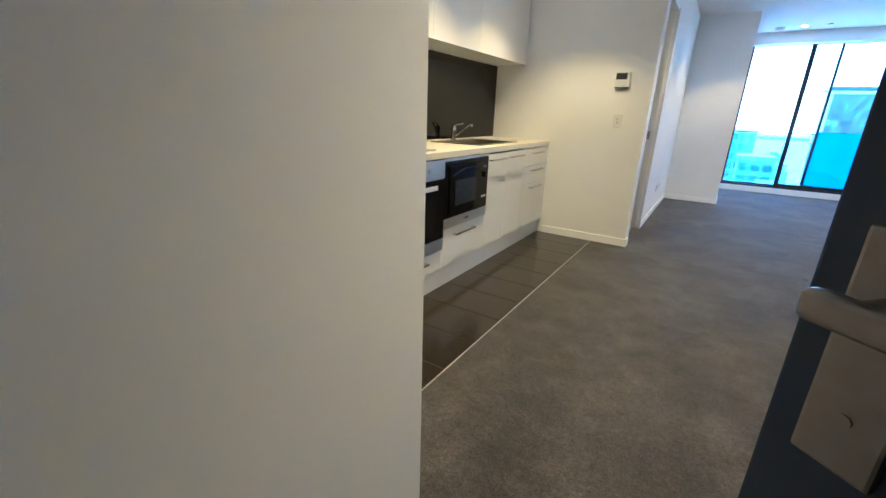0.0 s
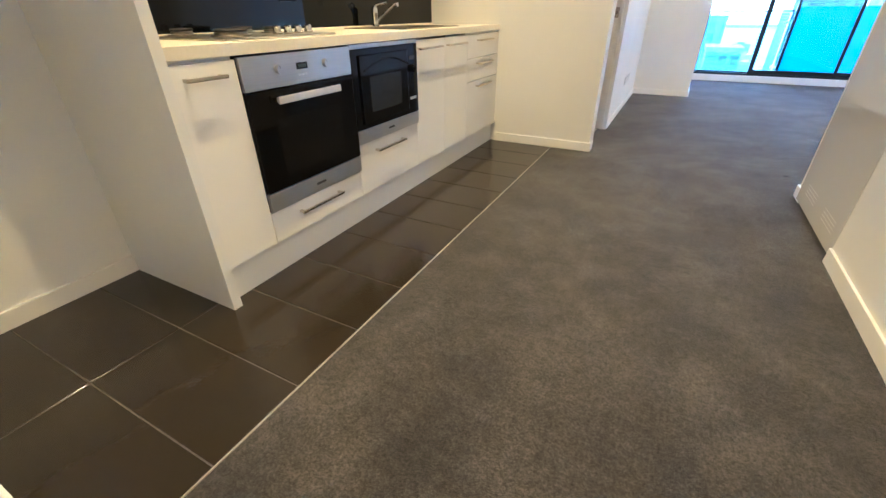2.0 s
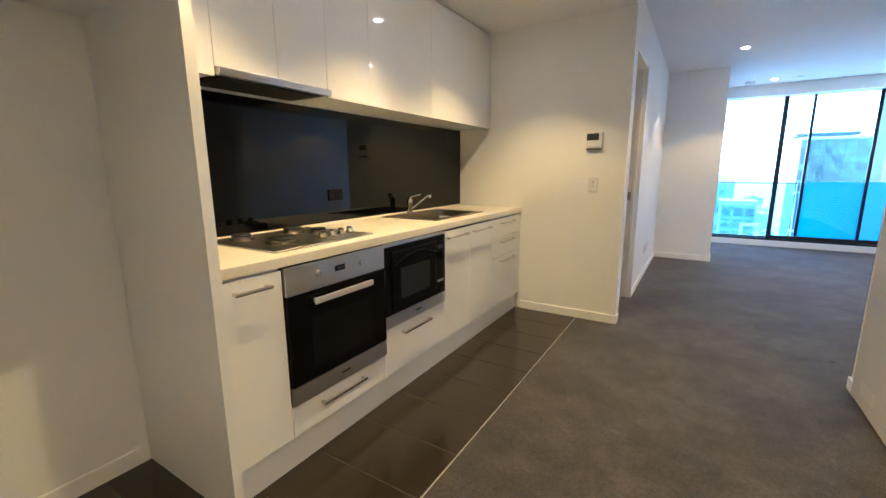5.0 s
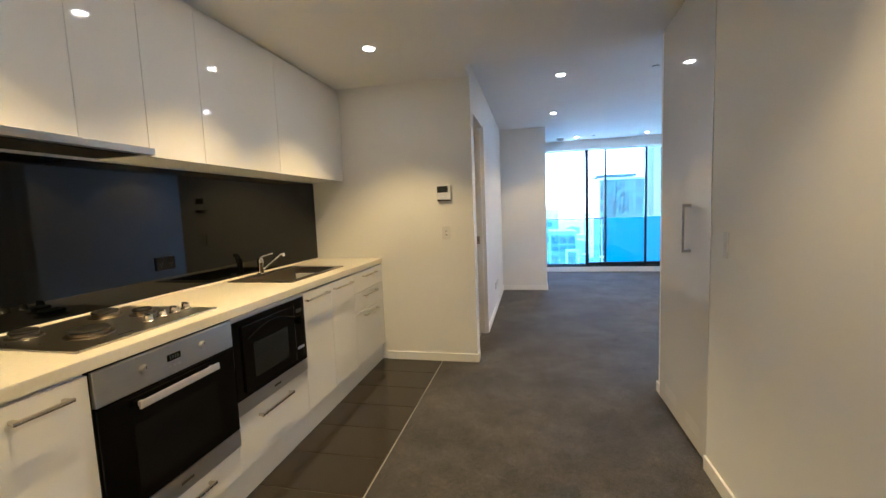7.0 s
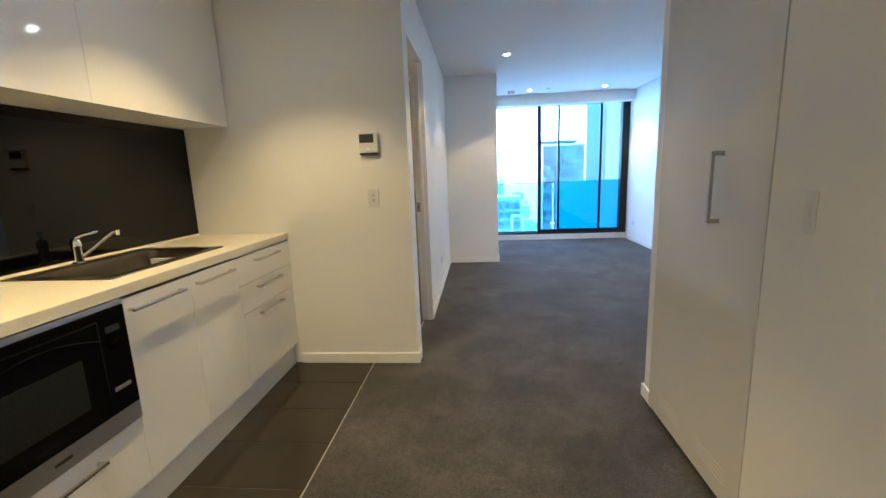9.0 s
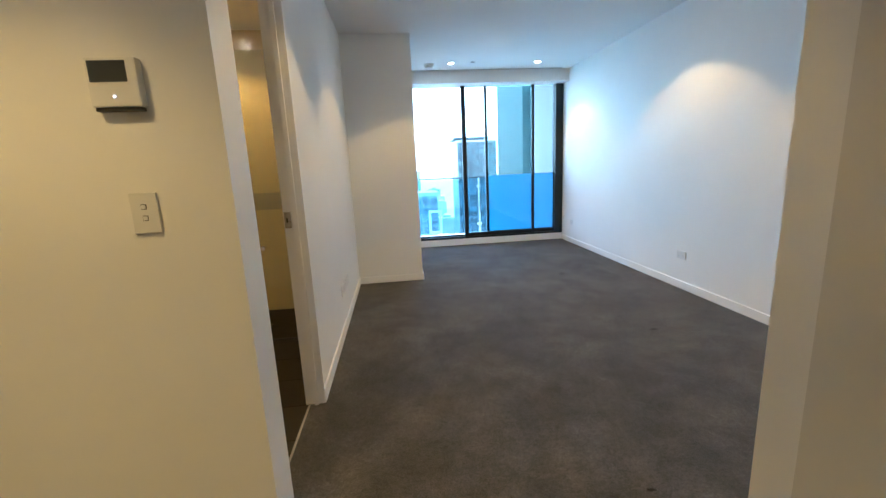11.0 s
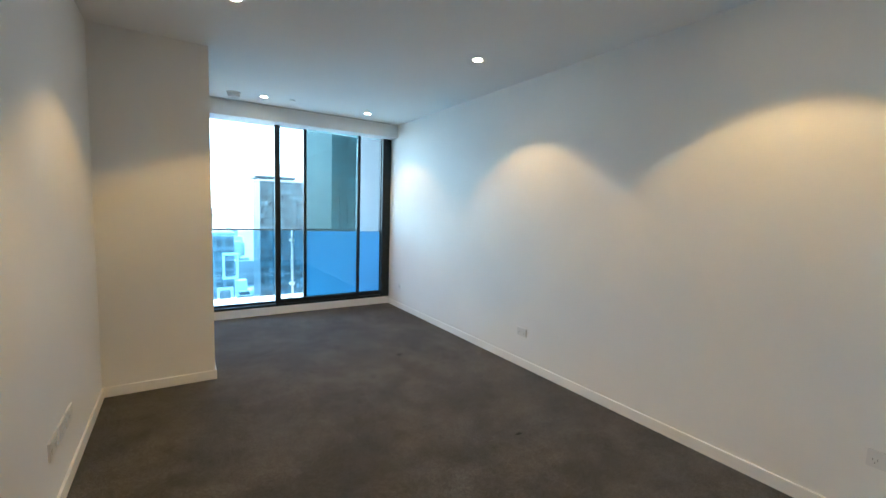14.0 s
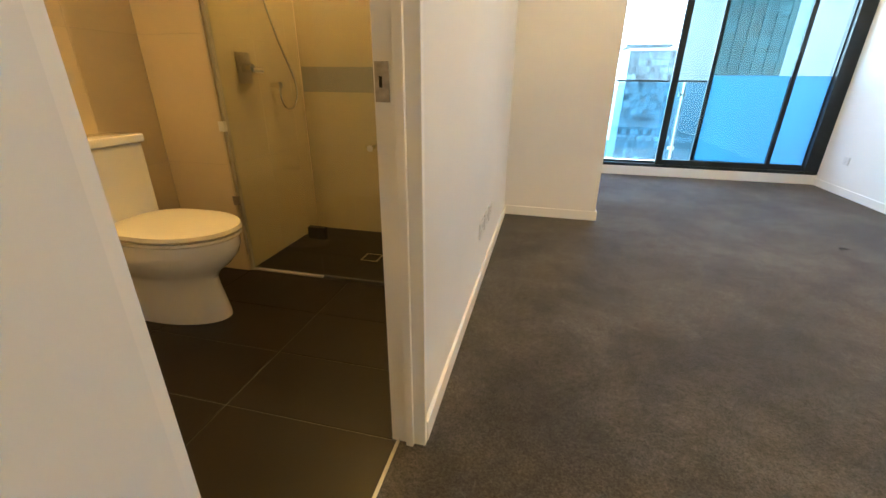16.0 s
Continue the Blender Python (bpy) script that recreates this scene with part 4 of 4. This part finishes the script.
def wall_sockets():
    socket((X_LL, 6.085, 0.328), "+x", "white double power socket in a row of three plates", 0.125, 0.082)
    socket((X_LL, 6.240, 0.328), "+x", "white aerial outlet plate in a row of three plates", 0.125, 0.082, False)
    socket((X_LL, 6.395, 0.328), "+x", "white data outlet plate in a row of three plates", 0.125, 0.082, False)
    socket((X_LR, 6.44, 0.320), "-x", "small white double power socket low on the wall", 0.115, 0.075)
    socket((X_LR, 4.135, 0.350), "-x", "white double power socket low on the wall", 0.125, 0.08)
    socket((X_LR, 8.92, 0.315), "-x", "small white aerial outlet near the window", 0.075, 0.075, False)


def lint_flecks():
    """Small dark tufts that lie on the carpet."""
    rnd = random.Random(11)
    for x, y, r in ((1.775, 5.58, 0.020), (1.755, 7.22, 0.022), (0.852, 4.19, 0.014)):
        ring = [(1 + rnd.uniform(-0.35, 0.35)) * r for _ in range(10)]
        rings = []
        for k, z in ((1.0, 0.0005), (0.8, 0.003), (0.3, 0.0045)):
            rings.append([(x + k * q * math.cos(0.628 * i) * 1.5, y + k * q * math.sin(0.628 * i) * 0.6, z) for i, q in enumerate(ring)])
        solid("lint_fleck", loft(rings), M_DARK, (x, y, 0.0), "small dark lint fleck lying on the carpet", "lint", "lint on the carpet")


# ---- city outside ----
def block(name, x0, x1, y0, y1, z0, z1, wall, pane, bay, storey, label, roof=0.0, piers=False):
    e = thing(name, ((x0 + x1) / 2, (y0 + y1) / 2, z0), label, "building")
    part("wall", box(x0, x1, y0, y1, z0, z1), wall, e)
    part("roof", box(x0 - roof, x1 + roof, y0 - roof, y1 + roof, z1, z1 + 1.2), M_CITY, e)
    nx = max(2, int((x1 - x0) / bay))
    w = (x1 - x0) / nx
    nz = max(2, int((z1 - max(z0, z1 - 70)) / storey))
    me = to_mesh("window", box(-w * 0.36, w * 0.36, -0.25, 0.05, -storey * 0.34, storey * 0.34), pane)
    for j in range(nz):
        for i in range(nx):
            ob = new("window", me)
            ob.parent = e
            ob.location = Vector((x0 + w * (i + 0.5), y0, z1 - storey * (j + 0.6))) - e.location
    if piers:
        for i in range(nx + 1):
            part("pier", box(x0 + w * i - 0.35, x0 + w * i + 0.35, y0 - 0.35, y0, z0, z1), wall, e)
    return e


def city():
    ZG = -95.0
    bm = bmesh.new()
    bmesh.ops.create_circle(bm, cap_ends=True, segments=64, radius=4500)
    bmesh.ops.translate(bm, verts=bm.verts, vec=(0, 0, ZG))
    structure("ground", bm, M_GROUND, "hazy city ground far below", "ground")
    # Glowing cylinder stands in for the bright low sky and feeds daylight indoors.
    bm = bmesh.new()
    bmesh.ops.create_cone(bm, cap_ends=False, segments=64, radius1=4400, radius2=4400, depth=1700)
    bmesh.ops.translate(bm, verts=bm.verts, vec=(0, 0, ZG + 848))
    structure("backdrop_haze", bm, M_HAZE, "glowing backdrop for the bright pale hazy sky above the horizon", "sky haze")
    t = block("office_tower", 37.5, 61.0, 250, 275, ZG, 14.5, M_TOWER, M_TOWERPANE, 2.0, 3.4, "hazy blue office tower with overhanging roof", 0.4)
    part("roof_canopy", box(35.0, 56.5, 248, 272, 16.0, 17.4, 0.3), M_TOWER, t)
    part("plant_room", box(42, 56, 254, 270, 14.5, 16.0), M_CITY, t)
    block("residential_tower", 36.8, 68, 120, 150, ZG, 62, M_TEAL, M_TEALPANE, 2.4, 3.2, "tall teal glass residential tower", 0.3, True)
    b = block("white_framed_block", 6.0, 14.5, 150, 165, ZG, -9, M_CITYGLASS, M_TOWER, 2.8, 3.4, "blue glass block with white framed openings", 0.4)
    for x0, z0 in ((11.0, -22.5), (9.4, -33.5), (10.6, -45.0)):
        bm = box(x0, x0 + 4.6, 148.6, 150, z0, z0 + 0.8)
        add_box(bm, x0, x0 + 4.6, 148.6, 150, z0 + 7.6, z0 + 8.4)
        add_box(bm, x0, x0 + 0.7, 148.6, 150, z0 + 0.8, z0 + 7.6)
        add_box(bm, x0 + 3.9, x0 + 4.6, 148.6, 150, z0 + 0.8, z0 + 7.6)
        part("white_frame", bm, M_WHITEFRAME, b)
    block("balcony_tower", 3.2, 10.5, 180, 195, ZG, -1.5, M_CITY, M_CITYGLASS, 2.4, 3.2, "pale residential tower with balconies", 0.3)
    rnd = random.Random(5)
    k = 0
    for row in range(16):
        yb = 200 + row * 60 + rnd.uniform(-15, 15)
        n = 9
        for i in range(n):
            xb = -0.12 * yb + (0.75 * yb) * (i + rnd.uniform(0.1, 0.9)) / n
            w, d, h = rnd.uniform(12, 30), rnd.uniform(12, 30), rnd.uniform(8, 34) * (1.0 if row < 10 else 1.4)
            if 25 < xb < 75 and yb < 300:
                continue
            bm = box(-w / 2, w / 2, -d / 2, d / 2, 0, h)
            add_box(bm, -w / 5, w / 6, -d / 5, d / 5, h, h + 3)
            for f in range(int(h / 3.6)):
                add_box(bm, -w / 2 - 0.4, w / 2 + 0.4, -d / 2 - 0.4, d / 2 + 0.4, 3.6 * f + 3.0, 3.6 * f + 3.5)
            ob = new("city_building", to_mesh("city_building", bm, (M_CITY, M_TOWER, M_WHITEFRAME, M_CITY)[k % 4]))
            ob.location = (xb, yb, ZG)
            tagged(ob, "pale hazy low city building far below", "building", "distant city buildings")
            k += 1


# ---- floor tiles ----
def tiles(parent_name, label, x_edges, y_edges, z, gap=0.0025, material=None):
    floor = structure(parent_name, box(x_edges[0], x_edges[-1], y_edges[0], y_edges[-1], -0.02, z - 0.003), M_GROUT, label, "tile floor")
    cache = {}
    for xa, xb in zip(x_edges, x_edges[1:]):
        for ya, yb in zip(y_edges, y_edges[1:]):
            key = (round(xb - xa, 3), round(yb - ya, 3))
            if key not in cache:
                w, d = key
                cache[key] = to_mesh("tile", box(-w / 2 + gap, w / 2 - gap, -d / 2 + gap, d / 2 - gap, -0.010, 0.0, 0.0012, 1), material or M_TILE)
            ob = new("tile", cache[key])
            ob.location = ((xa + xb) / 2, (ya + yb) / 2, z)
            ob.parent = floor


def wall_tiles(parent_name, axis, at, side, u_edges, z_edges, gap=0.0009):
    parent = bpy.data.objects[parent_name]
    cache = {}
    for a, b in zip(u_edges, u_edges[1:]):
        for c, d in zip(z_edges, z_edges[1:]):
            band = abs(d - c - 0.15) < 0.02
            key = (round(b - a, 3), round(d - c, 3))
            if key not in cache:
                w, h = key
                t0, t1 = (0.0, 0.012)
                if axis == "y":
                    bm = box(-w / 2 + gap, w / 2 - gap, -0.012, 0.0, -h / 2 + gap, h / 2 - gap, 0.001, 1)
                else:
                    bm = box(0.0, 0.012, -w / 2 + gap, w / 2 - gap, -h / 2 + gap, h / 2 - gap, 0.001, 1)
                cache[key] = to_mesh("wall_tile", bm, M_BAND if band else M_WALLTILE)
            ob = new("wall_tile", cache[key])
            ob.location = ((a + b) / 2, at, (c + d) / 2) if axis == "y" else (at, (a + b) / 2, (c + d) / 2)
            ob.parent = parent


shell()
skirtings()
base_units()
worktop()
oven()
microwave()
cooktop()
sink_and_tap()
upper_units()
kitchen_wall_items()
tall_cupboard()
entry_door()
door_frame()
toilet()
shower()
window()
balcony()
downlights()
ceiling_items()
wall_sockets()
lint_flecks()
city()
structure("carpet_trim", box(X_TILE + 0.002, X_TILE + 0.007, 0.63, Y_NIB - 0.013, -0.01, 0.003, 0.001), M_ALU, "pale metal strip between carpet and tiles", "trim")
tiles("tile_floor_kitchen", "dark rectangular floor tiles with pale grout", [-2.022, -1.422, X_TILE], [0.607 + 0.3 * i for i in range(12)] + [Y_NIB], 0.0)
tiles("tile_floor_bath", "dark rectangular bathroom floor tiles with pale grout", [-2.19, -1.79, -1.19, -0.583], [4.335, 4.432, 4.733, 5.033, 5.333, 5.633, 5.965], 0.0, 0.0020, M_BATHTILE)
tiles("tile_floor_shower", "dark shower floor tiles with pale grout", [-1.79, -1.19, -0.60], [5.985, 6.285, 6.585, 6.735], 0.0, 0.0010, M_BATHTILE)
Z_EDGES = [0.0, 0.60, 0.93, 1.08, 1.68, 2.28, 2.40]
wall_tiles("wall_bath_left", "x", -2.185, 1, [4.335, 4.735, 5.035, 5.335, 5.635, 5.952], [0.0, 0.60, 1.20, 1.80, 2.40])
wall_tiles("wall_bath_return", "y", 5.964, 1, [-2.172, -1.802], [0.0, 0.60, 1.20, 1.80, 2.40])
wall_tiles("wall_bath_return", "x", -1.805, 1, [5.99, 6.29, 6.59, 6.727], [0.0, 0.60, 1.20, 1.80, 2.40])
wall_tiles("wall_shower_back", "y", 6.739, 1, [-1.792, -1.49, -1.19, -0.89, -0.605], Z_EDGES)
